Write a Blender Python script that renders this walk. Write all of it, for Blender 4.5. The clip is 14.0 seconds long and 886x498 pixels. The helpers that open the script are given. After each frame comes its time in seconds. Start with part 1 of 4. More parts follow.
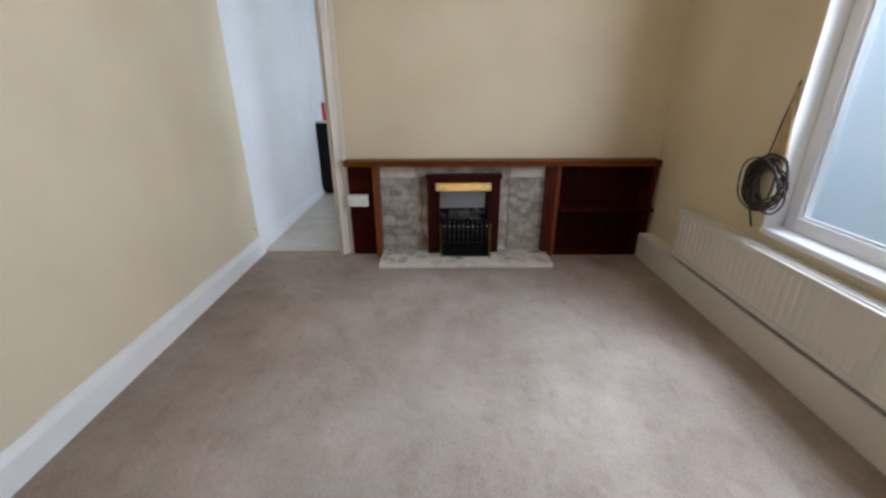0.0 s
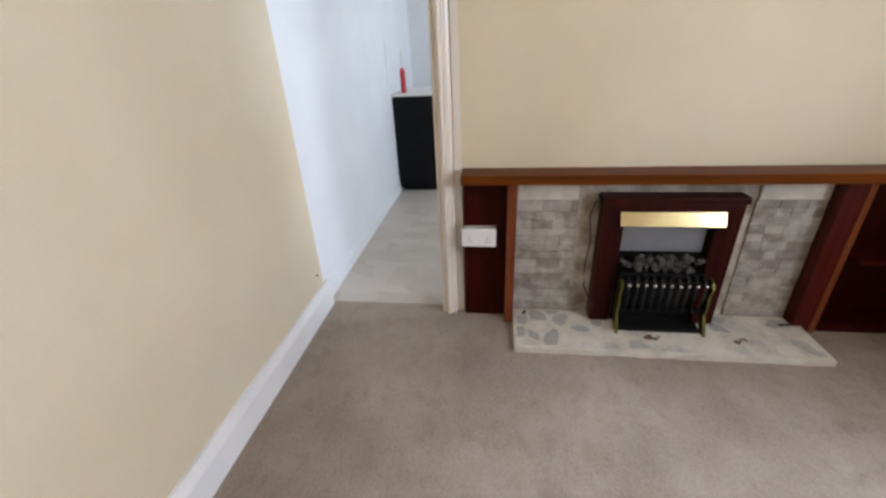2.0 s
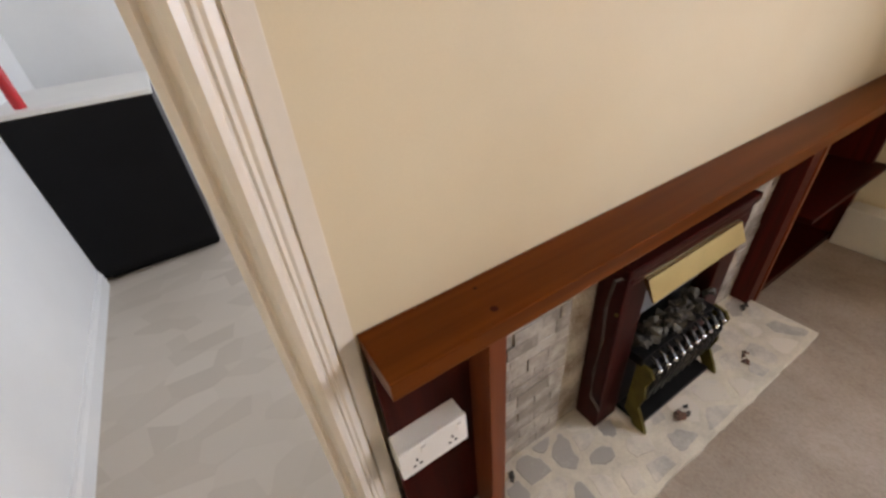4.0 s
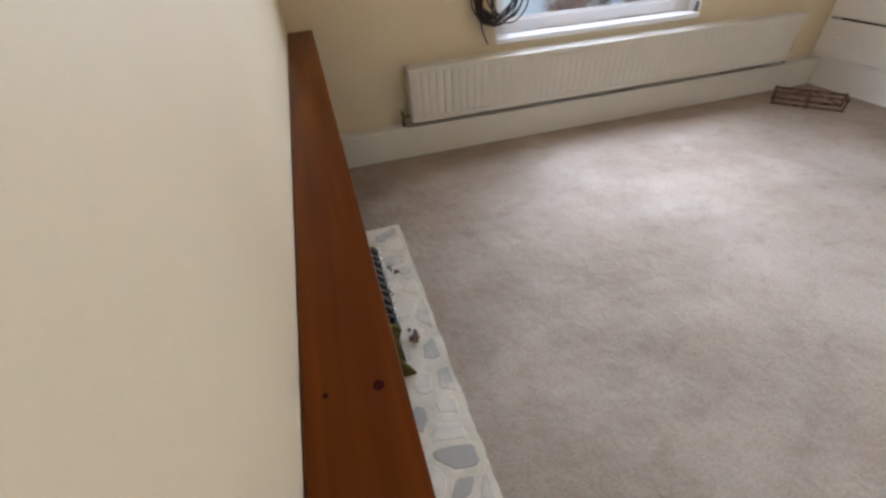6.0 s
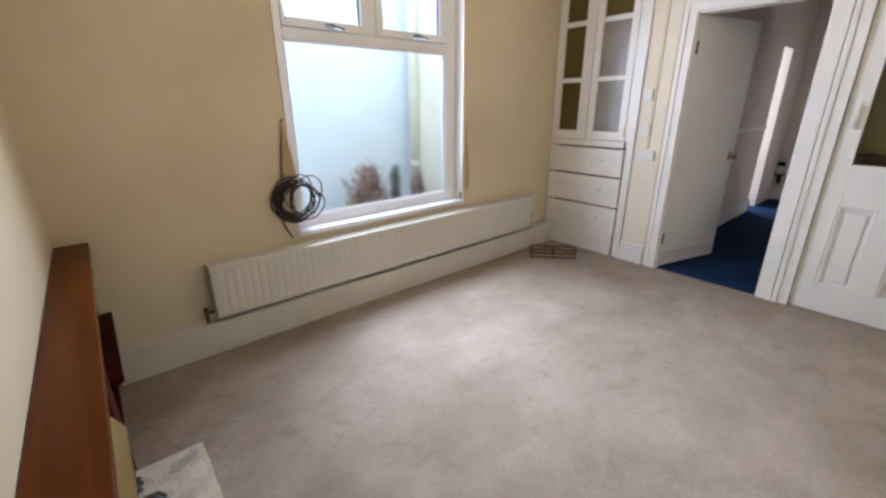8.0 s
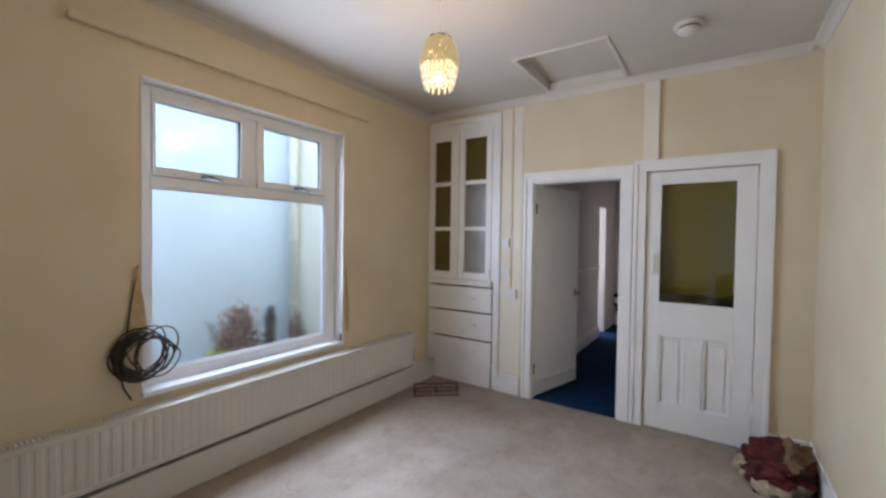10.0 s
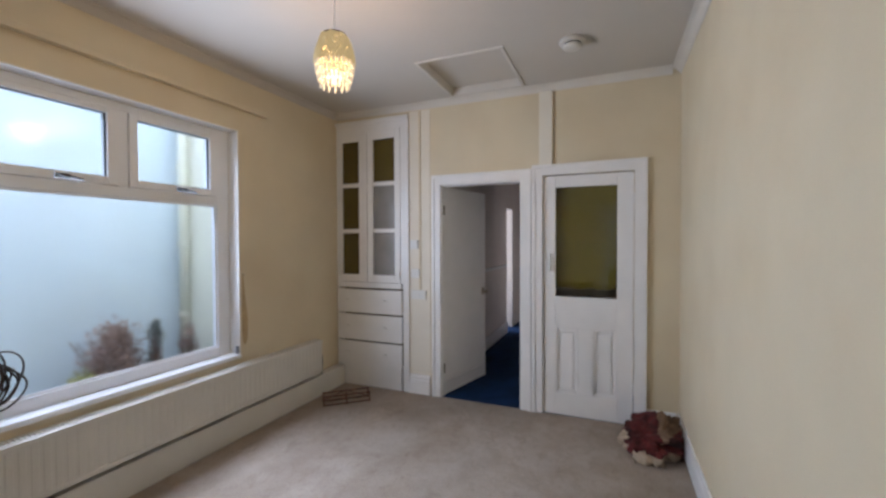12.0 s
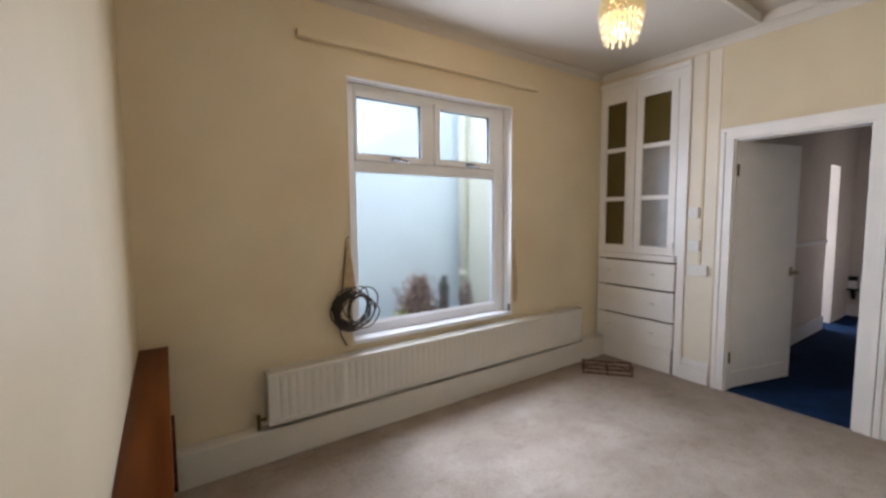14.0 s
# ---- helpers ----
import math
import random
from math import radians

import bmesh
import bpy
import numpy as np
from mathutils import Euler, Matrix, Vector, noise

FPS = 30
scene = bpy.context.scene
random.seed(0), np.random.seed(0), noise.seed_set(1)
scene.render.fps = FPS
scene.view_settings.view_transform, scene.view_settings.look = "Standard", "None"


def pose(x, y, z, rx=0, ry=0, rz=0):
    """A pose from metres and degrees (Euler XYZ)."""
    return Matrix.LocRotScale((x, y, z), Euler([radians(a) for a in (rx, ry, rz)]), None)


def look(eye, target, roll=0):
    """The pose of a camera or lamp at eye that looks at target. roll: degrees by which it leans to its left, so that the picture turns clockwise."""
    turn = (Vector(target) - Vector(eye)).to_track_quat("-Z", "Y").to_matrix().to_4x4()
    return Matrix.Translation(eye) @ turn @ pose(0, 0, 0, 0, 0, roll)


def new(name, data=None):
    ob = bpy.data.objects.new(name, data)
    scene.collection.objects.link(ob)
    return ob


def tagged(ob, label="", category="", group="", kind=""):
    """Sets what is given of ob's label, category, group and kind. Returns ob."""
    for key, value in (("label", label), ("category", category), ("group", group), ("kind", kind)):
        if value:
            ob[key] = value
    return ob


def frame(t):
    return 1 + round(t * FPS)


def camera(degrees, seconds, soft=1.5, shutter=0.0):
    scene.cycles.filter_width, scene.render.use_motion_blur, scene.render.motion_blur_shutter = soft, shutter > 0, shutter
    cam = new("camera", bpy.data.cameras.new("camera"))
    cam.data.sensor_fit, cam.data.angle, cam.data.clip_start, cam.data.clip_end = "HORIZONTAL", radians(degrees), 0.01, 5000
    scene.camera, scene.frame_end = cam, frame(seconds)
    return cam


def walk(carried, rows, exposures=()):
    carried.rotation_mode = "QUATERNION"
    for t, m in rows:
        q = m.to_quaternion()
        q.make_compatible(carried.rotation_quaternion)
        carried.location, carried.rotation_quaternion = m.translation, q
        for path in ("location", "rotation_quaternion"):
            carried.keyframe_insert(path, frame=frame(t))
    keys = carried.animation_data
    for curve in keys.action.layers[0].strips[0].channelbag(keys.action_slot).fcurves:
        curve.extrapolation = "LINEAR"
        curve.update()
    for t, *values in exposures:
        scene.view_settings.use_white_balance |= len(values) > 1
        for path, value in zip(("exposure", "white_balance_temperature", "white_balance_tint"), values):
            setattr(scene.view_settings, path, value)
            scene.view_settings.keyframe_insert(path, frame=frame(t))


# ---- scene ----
cam = camera(94.5, 14.0, 2.7)
PATH = [
    (0, (1.467, 0.668, 1.277), (1.472, 2.524, 0.532), -0.2),
    (0.5, (1.326, 0.984, 1.285), (1.194, 2.791, 0.437), -1.4),
    (1, (1.192, 1.317, 1.262), (0.961, 3.103, 0.392), -2.1),
    (1.5, (1.056, 1.644, 1.267), (0.801, 3.417, 0.376), -2.5),
    (2, (0.906, 1.998, 1.262), (0.649, 3.766, 0.365), -2.8),
    (2.2, (0.857, 2.132, 1.277), (0.614, 3.903, 0.378), -3.3),
    (4.3, (0.646, 3.412, 1.237), (1.687, 4.625, 0.036), -6.6),
    (4.5, (0.664, 3.475, 1.216), (1.854, 4.526, 0.0), -8.0),
    (5, (0.704, 3.586, 1.201), (2.119, 4.177, -0.082), -8.9),
    (5.5, (0.702, 3.647, 1.194), (2.2, 3.729, -0.128), -6.2),
    (6, (0.677, 3.677, 1.2), (2.166, 3.289, -0.077), -3.7),
    (6.5, (0.642, 3.647, 1.228), (2.075, 2.905, 0.047), -2.0),
    (7, (0.62, 3.586, 1.295), (2.015, 2.634, 0.223), -0.8),
    (7.5, (0.621, 3.567, 1.339), (2.022, 2.463, 0.435), -0.4),
    (8, (0.603, 3.572, 1.359), (2.041, 2.351, 0.695), -0.4),
    (8.2, (0.599, 3.578, 1.383), (2.044, 2.317, 0.816), -0.2),
    (10.3, (0.525, 3.565, 1.457), (1.537, 1.839, 1.443), 0.7),
    (10.5, (0.513, 3.556, 1.461), (1.45, 1.789, 1.454), 0.6),
    (11, (0.486, 3.541, 1.456), (1.276, 1.704, 1.454), 0.3),
    (11.5, (0.491, 3.542, 1.456), (1.209, 1.675, 1.44), 0.1),
    (12, (0.469, 3.516, 1.455), (1.235, 1.669, 1.418), -0.2),
    (12.5, (0.488, 3.526, 1.441), (1.384, 1.739, 1.387), -0.4),
    (13, (0.529, 3.553, 1.437), (1.64, 1.892, 1.354), -0.5),
    (13.5, (0.56, 3.597, 1.435), (1.939, 2.153, 1.319), -0.5),
    (14, (0.577, 3.648, 1.418), (2.224, 2.525, 1.255), -0.5),
]
walk(cam, [(t, look(eye, target, roll)) for t, eye, target, roll in PATH],
     [(0, -0.48, 6450, 19), (0.5, -0.34, 6600, 20), (1.0, -0.18, 6650, 21), (2.2, -0.06, 6700, 22.5), (4.3, 0.04, 7500, 26.5), (4.8, 0.07, 7100, 25), (5.5, 0.02, 6500, 21),
      (7.5, -0.05, 6400, 20), (8.2, -0.09, 6500, 20.5), (10.3, -0.60, 6100, 19.5), (11.5, -0.66, 6150, 21), (12.5, -0.64, 6300, 21), (14, -0.44, 6600, 21)])

# ---- world, daylight and lamps ----
world = bpy.data.worlds.new("sky")
scene.world = world
world.use_nodes = True
wn = world.node_tree
sky = wn.nodes.new("ShaderNodeTexSky")
sky.sky_type = "NISHITA"
sky.sun_disc = False
sky.sun_elevation, sky.sun_rotation = radians(40), radians(200)
wn.nodes["Background"].inputs["Strength"].default_value = 0.15
wn.links.new(sky.outputs["Color"], wn.nodes["Background"].inputs["Color"])


def area(name, eye, target, w, h, watts, colour, spread=180):
    d = bpy.data.lights.new(name, "AREA")
    d.shape, d.size, d.size_y, d.energy, d.color = "RECTANGLE", w, h, watts, colour
    d.spread = radians(spread)
    ob = new(name, d)
    ob.matrix_world = look(eye, target)
    return ob


# the open sky over the light well, over the kitchen yard and over the front of the house
area("sky_over_light_well", (3.35, 3.1, 5.4), (4.75, 2.9, 1.2), 1.2, 5.6, 525, (0.78, 0.89, 1.0))
area("sky_beyond_light_well", (6.0, 1.95, 4.75), (3.23, 1.95, 1.4), 2.4, 1.0, 740, (0.62, 0.79, 1.0))
# daylight in the openings of the three windows
area("daylight_in_window", (3.183, 1.945, 1.53), (2.10, 1.945, 1.53), 1.20, 1.14, 61, (0.69, 0.845, 1.0), 160)
area("daylight_in_kitchen_window", (2.64, 5.2, 1.6), (1.6, 5.1, 1.4), 1.1, 1.1, 44, (0.66, 0.83, 1.0))
area("daylight_in_front_window", (3.88, -3.22, 1.4), (2.8, -3.22, 1.3), 0.95, 1.5, 115, (0.78, 0.89, 1.0))

bulb = bpy.data.lights.new("bulb", "POINT")
bulb.energy, bulb.color, bulb.shadow_soft_size = 11.0, (1.0, 0.66, 0.32), 0.07
new("pendant_bulb_light", bulb).location = (1.772, 1.795, 2.32)


# ---- helpers for meshes and materials ----
ORG = {}


def mat(name, base, rough=0.6, spread=0.12, scale=9.0, fine=160.0, bump=0.15, metal=0.0, tint=None, stain=0.0, spec=0.5, rand=0.0, coat=0.0):
    """Procedural paint: coarse mottling, fine grain, bump, optional second tint in patches."""
    m = bpy.data.materials.new(name)
    m.use_nodes = True
    t = m.node_tree
    p = t.nodes["Principled BSDF"]
    tc = t.nodes.new("ShaderNodeTexCoord")
    n1 = t.nodes.new("ShaderNodeTexNoise")
    n1.inputs["Scale"].default_value, n1.inputs["Detail"].default_value = scale, 6
    n2 = t.nodes.new("ShaderNodeTexNoise")
    n2.inputs["Scale"].default_value, n2.inputs["Detail"].default_value = fine, 3
    for n in (n1, n2):
        t.links.new(tc.outputs["Object"], n.inputs["Vector"])
    ramp = t.nodes.new("ShaderNodeValToRGB")
    a = [max(0, c * (1 - spread)) for c in base]
    b = [min(1, c * (1 + spread)) for c in (tint or base)]
    ramp.color_ramp.elements[0].color, ramp.color_ramp.elements[1].color = (*a, 1), (*b, 1)
    ramp.color_ramp.elements[0].position, ramp.color_ramp.elements[1].position = 0.3, 0.7
    add = t.nodes.new("ShaderNodeMath")
    add.operation = "MULTIPLY_ADD"
    t.links.new(n2.outputs["Fac"], add.inputs[0])
    add.inputs[1].default_value = 0.35
    t.links.new(n1.outputs["Fac"], add.inputs[2])
    sub = t.nodes.new("ShaderNodeMath")
    sub.operation = "SUBTRACT"
    t.links.new(add.outputs[0], sub.inputs[0])
    sub.inputs[1].default_value = 0.175
    fac = sub
    if rand:
        oi = t.nodes.new("ShaderNodeObjectInfo")
        ma = t.nodes.new("ShaderNodeMath")
        ma.operation = "MULTIPLY_ADD"
        t.links.new(oi.outputs["Random"], ma.inputs[0])
        ma.inputs[1].default_value = rand
        t.links.new(sub.outputs[0], ma.inputs[2])
        s2 = t.nodes.new("ShaderNodeMath")
        s2.operation = "SUBTRACT"
        t.links.new(ma.outputs[0], s2.inputs[0])
        s2.inputs[1].default_value = rand / 2
        fac = s2
    t.links.new(fac.outputs[0], ramp.inputs["Fac"])
    col = ramp.outputs["Color"]
    if stain:
        n3 = t.nodes.new("ShaderNodeTexNoise")
        n3.inputs["Scale"].default_value, n3.inputs["Detail"].default_value = 1.7, 5
        t.links.new(tc.outputs["Object"], n3.inputs["Vector"])
        r3 = t.nodes.new("ShaderNodeValToRGB")
        r3.color_ramp.elements[0].position, r3.color_ramp.elements[1].position = 0.42, 0.7
        k = 1 - stain
        r3.color_ramp.elements[0].color, r3.color_ramp.elements[1].color = (1, 1, 1, 1), (k, k * 0.97, k * 0.93, 1)
        t.links.new(n3.outputs["Fac"], r3.inputs["Fac"])
        mx = t.nodes.new("ShaderNodeMix")
        mx.data_type, mx.blend_type = "RGBA", "MULTIPLY"
        mx.inputs["Factor"].default_value = 1
        t.links.new(col, mx.inputs["A"])
        t.links.new(r3.outputs["Color"], mx.inputs["B"])
        col = mx.outputs["Result"]
    t.links.new(col, p.inputs["Base Color"])
    p.inputs["Roughness"].default_value, p.inputs["Metallic"].default_value = rough, metal
    p.inputs["Specular IOR Level"].default_value = spec
    p.inputs["Coat Weight"].default_value = coat
    if bump:
        bn = t.nodes.new("ShaderNodeBump")
        bn.inputs["Strength"].default_value, bn.inputs["Distance"].default_value = bump, 0.004
        t.links.new(add.outputs[0], bn.inputs["Height"])
        t.links.new(bn.outputs["Normal"], p.inputs["Normal"])
    return m


def wood(name, dark, light, rough=0.35, stretch=(1.2, 30, 30), knots=False):
    m = mat(name, dark, rough, 0.0, 3, 120, 0.06)
    t = m.node_tree
    p = t.nodes["Principled BSDF"]
    tc = t.nodes.new("ShaderNodeTexCoord")
    mp = t.nodes.new("ShaderNodeMapping")
    mp.inputs["Scale"].default_value = stretch
    n = t.nodes.new("ShaderNodeTexNoise")
    n.inputs["Scale"].default_value, n.inputs["Detail"].default_value, n.inputs["Distortion"].default_value = 1.6, 7, 0.6
    r = t.nodes.new("ShaderNodeValToRGB")
    r.color_ramp.elements[0].color, r.color_ramp.elements[1].color = (*dark, 1), (*light, 1)
    r.color_ramp.elements[0].position, r.color_ramp.elements[1].position = 0.32, 0.68
    t.links.new(tc.outputs["Object"], mp.inputs["Vector"])
    t.links.new(mp.outputs["Vector"], n.inputs["Vector"])
    t.links.new(n.outputs["Fac"], r.inputs["Fac"])
    t.links.new(r.outputs["Color"], p.inputs["Base Color"])
    p.inputs["Specular IOR Level"].default_value = 0.22
    return m


def glass(name, tint=(1, 1, 1), rough=0.0):
    m = bpy.data.materials.new(name)
    m.use_nodes = True
    p = m.node_tree.nodes["Principled BSDF"]
    p.inputs["Base Color"].default_value = (*tint, 1)
    p.inputs["Roughness"].default_value, p.inputs["Transmission Weight"].default_value, p.inputs["IOR"].default_value = rough, 1.0, 1.45
    return m


def glow(name, colour, strength):
    m = bpy.data.materials.new(name)
    m.use_nodes = True
    p = m.node_tree.nodes["Principled BSDF"]
    p.inputs["Base Color"].default_value = (*[c * 0.3 for c in colour], 1)
    p.inputs["Emission Color"].default_value = (*colour, 1)
    p.inputs["Emission Strength"].default_value = strength
    return m


def box(bm, x0, x1, y0, y1, z0, z1, bev=0.0, rot=None, seg=2):
    """Adds a box, its edges rounded by bev, turned about its centre by the matrix rot."""
    c = Vector(((x0 + x1) / 2, (y0 + y1) / 2, (z0 + z1) / 2))
    s = Matrix.Diagonal((abs(x1 - x0), abs(y1 - y0), abs(z1 - z0), 1))
    m = Matrix.Translation(c) @ (rot or Matrix()) @ s
    v = bmesh.ops.create_cube(bm, size=1, matrix=m)["verts"]
    if bev:
        e = list({e for q in v for e in q.link_edges})
        bmesh.ops.bevel(bm, geom=e, offset=bev, segments=seg, profile=0.7, affect="EDGES")
    return bm


def boxes(*rows, bev=0.0):
    bm = bmesh.new()
    for r in rows:
        box(bm, *r, bev=bev)
    return bm


def cyl(bm, a, b, r0, r1=None, seg=16, caps=True):
    """Adds a cylinder or cone from a to b."""
    a, b = Vector(a), Vector(b)
    d = b - a
    m = Matrix.Translation((a + b) / 2) @ d.to_track_quat("Z", "Y").to_matrix().to_4x4()
    bmesh.ops.create_cone(bm, cap_ends=caps, segments=seg, radius1=r0, radius2=r0 if r1 is None else r1, depth=d.length, matrix=m)
    return bm


def tube(bm, pts, r, seg=8):
    """Adds a bent tube through the points."""
    pts = [Vector(q) for q in pts]
    rings = []
    for i, q in enumerate(pts):
        d = (pts[min(i + 1, len(pts) - 1)] - pts[max(i - 1, 0)]).normalized()
        m = d.to_track_quat("Z", "Y").to_matrix()
        rings.append([bm.verts.new(q + m @ Vector((r * math.cos(k * math.tau / seg), r * math.sin(k * math.tau / seg), 0))) for k in range(seg)])
    for a, b in zip(rings, rings[1:]):
        for k in range(seg):
            bm.faces.new((a[k], a[(k + 1) % seg], b[(k + 1) % seg], b[k]))
    bm.faces.new(rings[0][::-1])
    bm.faces.new(rings[-1])
    return bm


def lathe(bm, centre, profile, seg=28):
    """Adds a turned shape from (radius, z) rows about a vertical line."""
    cx, cy = centre
    rings = [[bm.verts.new((cx + r * math.cos(k * math.tau / seg), cy + r * math.sin(k * math.tau / seg), z)) for k in range(seg)] for r, z in profile]
    for a, b in zip(rings, rings[1:]):
        for k in range(seg):
            bm.faces.new((a[k], a[(k + 1) % seg], b[(k + 1) % seg], b[k]))
    return bm


def extrude_profile(bm, prof, axis, a, b):
    """Adds a moulding: prof rows are (u, v); axis 'x': u=y, v=z; axis 'y': u=x, v=z; axis 'z': u=x, v=y."""
    def at(u, v, s):
        return {"x": (s, u, v), "y": (u, s, v), "z": (u, v, s)}[axis]
    r0, r1 = [bm.verts.new(at(u, v, a)) for u, v in prof], [bm.verts.new(at(u, v, b)) for u, v in prof]
    n = len(prof)
    for i in range(n):
        bm.faces.new((r0[i], r0[(i + 1) % n], r1[(i + 1) % n], r1[i]))
    bm.faces.new(r0[::-1])
    bm.faces.new(r1)
    bmesh.ops.recalc_face_normals(bm, faces=bm.faces)
    return bm


def mesh_of(name, bm, material, origin, smooth=False):
    bmesh.ops.recalc_face_normals(bm, faces=bm.faces)
    bmesh.ops.translate(bm, verts=bm.verts, vec=-Vector(origin))
    me = bpy.data.meshes.new(name)
    bm.to_mesh(me)
    bm.free()
    me.materials.append(material)
    if smooth:
        for f in me.polygons:
            f.use_smooth = True
    return me


def part(name, bm, material, parent, label="", smooth=False):
    ob = new(name, mesh_of(name, bm, material, ORG[parent], smooth))
    ORG[ob] = ORG[parent]
    ob.parent = parent
    return tagged(ob, label)


def thing(name, base, label, category, group="", kind=""):
    ob = new(name)
    ob.empty_display_size = 0.05
    ob.location = base
    ORG[ob] = Vector(base)
    return tagged(ob, label, category, group, kind)


def solid(name, bm, material, label, category, kind="", group="", smooth=False):
    vs = [v.co for v in bm.verts]
    base = Vector(((min(v.x for v in vs) + max(v.x for v in vs)) / 2, (min(v.y for v in vs) + max(v.y for v in vs)) / 2, min(v.z for v in vs)))
    ob = new(name, mesh_of(name, bm, material, base, smooth))
    ob.location = base
    ORG[ob] = base
    return tagged(ob, label, category, group, kind)


def structure(name, bm, material, label, category="wall"):
    return solid(name, bm, material, label, category, "structure")


# ---- materials ----
CREAM = mat("cream_wall_paint", (0.692, 0.594, 0.418), 0.62, 0.035, 2.2, 220, 0.12, stain=0.05)
PALE = mat("white_kitchen_paint", (0.78, 0.79, 0.78), 0.6, 0.04, 2.5, 220, 0.12)
# base colour lowered below off-white to carry the ceiling's dim, warm light
CEIL = mat("ceiling_paint_dimmed", (0.545, 0.503, 0.445), 0.7, 0.03, 2.0, 180, 0.15)
GLOSS = mat("white_gloss_paint", (0.82, 0.805, 0.78), 0.3, 0.03, 5, 90, 0.05)
UPVC = mat("white_upvc", (0.80, 0.81, 0.82), 0.28, 0.02, 6, 90, 0.02)
RADW = mat("radiator_enamel", (0.66, 0.63, 0.56), 0.35, 0.04, 4, 90, 0.03)
PLASTIC = mat("white_plastic", (0.78, 0.77, 0.73), 0.35, 0.03, 6, 90, 0.02)
CARPET = mat("beige_carpet", (0.355, 0.293, 0.240), 0.97, 0.06, 5, 120, 0.7, tint=(0.386, 0.321, 0.266), stain=0.15, spec=0.1)


def brushed_pile(m):
    """Short brushed dents in the pile and a few dark flecks."""
    t = m.node_tree
    p = t.nodes["Principled BSDF"]
    old = p.inputs["Base Color"].links[0].from_socket
    tc = t.nodes.new("ShaderNodeTexCoord")
    for scale, lo, hi, dark in ((22, 0.58, 0.70, 0.95), (34, 0.56, 0.74, 0.92), (11, 0.54, 0.74, 0.87), (3.5, 0.45, 0.75, 0.90), (60, 0.69, 0.76, 0.80), (140, 0.42, 0.66, 0.86)):
        mp = t.nodes.new("ShaderNodeMapping")
        mp.inputs["Scale"].default_value, mp.inputs["Rotation"].default_value = (1.0, 0.6, 1.0), (0, 0, 0.5)
        n = t.nodes.new("ShaderNodeTexNoise")
        n.inputs["Scale"].default_value, n.inputs["Detail"].default_value, n.inputs["Distortion"].default_value = scale, 3, 0.7
        r = t.nodes.new("ShaderNodeValToRGB")
        r.color_ramp.elements[0].position, r.color_ramp.elements[1].position = lo, hi
        r.color_ramp.elements[0].color, r.color_ramp.elements[1].color = (1, 1, 1, 1), (dark, dark * 0.985, dark * 0.97, 1)
        mx = t.nodes.new("ShaderNodeMix")
        mx.data_type, mx.blend_type = "RGBA", "MULTIPLY"
        mx.inputs["Factor"].default_value = 1
        t.links.new(tc.outputs["Object"], mp.inputs["Vector"])
        t.links.new(mp.outputs["Vector"], n.inputs["Vector"])
        t.links.new(n.outputs["Fac"], r.inputs["Fac"])
        t.links.new(old, mx.inputs["A"])
        t.links.new(r.outputs["Color"], mx.inputs["B"])
        old = mx.outputs["Result"]
    t.links.new(old, p.inputs["Base Color"])
    # footmarks and scuffs pressed into the pile, thick in some patches and absent in others
    scuff, patch, height, bump = t.nodes.new("ShaderNodeTexNoise"), t.nodes.new("ShaderNodeTexNoise"), t.nodes.new("ShaderNodeMath"), t.nodes.new("ShaderNodeBump")
    scuff.inputs["Scale"].default_value, scuff.inputs["Detail"].default_value, scuff.inputs["Distortion"].default_value = 13, 3, 0.6
    patch.inputs["Scale"].default_value, patch.inputs["Detail"].default_value = 1.6, 2
    height.operation = "MULTIPLY"
    bump.inputs["Strength"].default_value, bump.inputs["Distance"].default_value = 0.8, 0.020
    for n in (scuff, patch):
        t.links.new(tc.outputs["Object"], n.inputs["Vector"])
    t.links.new(scuff.outputs["Fac"], height.inputs[0])
    t.links.new(patch.outputs["Fac"], height.inputs[1])
    t.links.new(height.outputs[0], bump.inputs["Height"])
    t.links.new(bump.outputs["Normal"], p.inputs["Normal"].links[0].from_node.inputs["Normal"])


brushed_pile(CARPET)
BLUE = mat("blue_carpet", (0.008, 0.028, 0.078), 0.95, 0.25, 6, 300, 0.8, spec=0.1)
MANTEL = wood("polished_mantel_wood", (0.086, 0.0195, 0.0022), (0.150, 0.037, 0.0042), 0.34, (0.7, 14, 14))
# shade of the bookcase inside put into this darker copy; knots use it too
SHADEMAHOG = wood("mahogany_stain_shaded", (0.023, 0.0015, 0.0008), (0.044, 0.0031, 0.0015), 0.45, (30, 30, 1.5))
# lighter copy of the same stain for the better-lit uprights
LITMAHOG = wood("mahogany_stain_lit", (0.046, 0.0036, 0.0014), (0.082, 0.0068, 0.0028), 0.42, (30, 30, 1.5))
ORANGE = wood("varnished_edge", (0.13, 0.030, 0.010), (0.19, 0.050, 0.016), 0.35, (30, 30, 1.5))
FIREWOOD = wood("dark_fire_surround", (0.022, 0.003, 0.0026), (0.040, 0.0055, 0.0045), 0.38, (30, 30, 1.5))
MORTAR = mat("cream_mortar", (0.58, 0.53, 0.43), 0.85, 0.18, 14, 150, 0.6)
STONE = mat("grey_hearth_stone", (0.40, 0.375, 0.335), 0.75, 0.12, 14, 120, 0.4, tint=(0.57, 0.52, 0.44), rand=0.7)
BLOCK = mat("split_stone_block", (0.25, 0.218, 0.182), 0.85, 0.12, 20, 90, 0.35, tint=(0.39, 0.35, 0.30), rand=0.34)
BLACK = mat("black_metal", (0.006, 0.006, 0.006), 0.5, 0.3, 20, 150, 0.15)
FRIDGE = mat("black_appliance", (0.005, 0.005, 0.006), 0.5, 0.2, 8, 150, 0.05, spec=0.15)
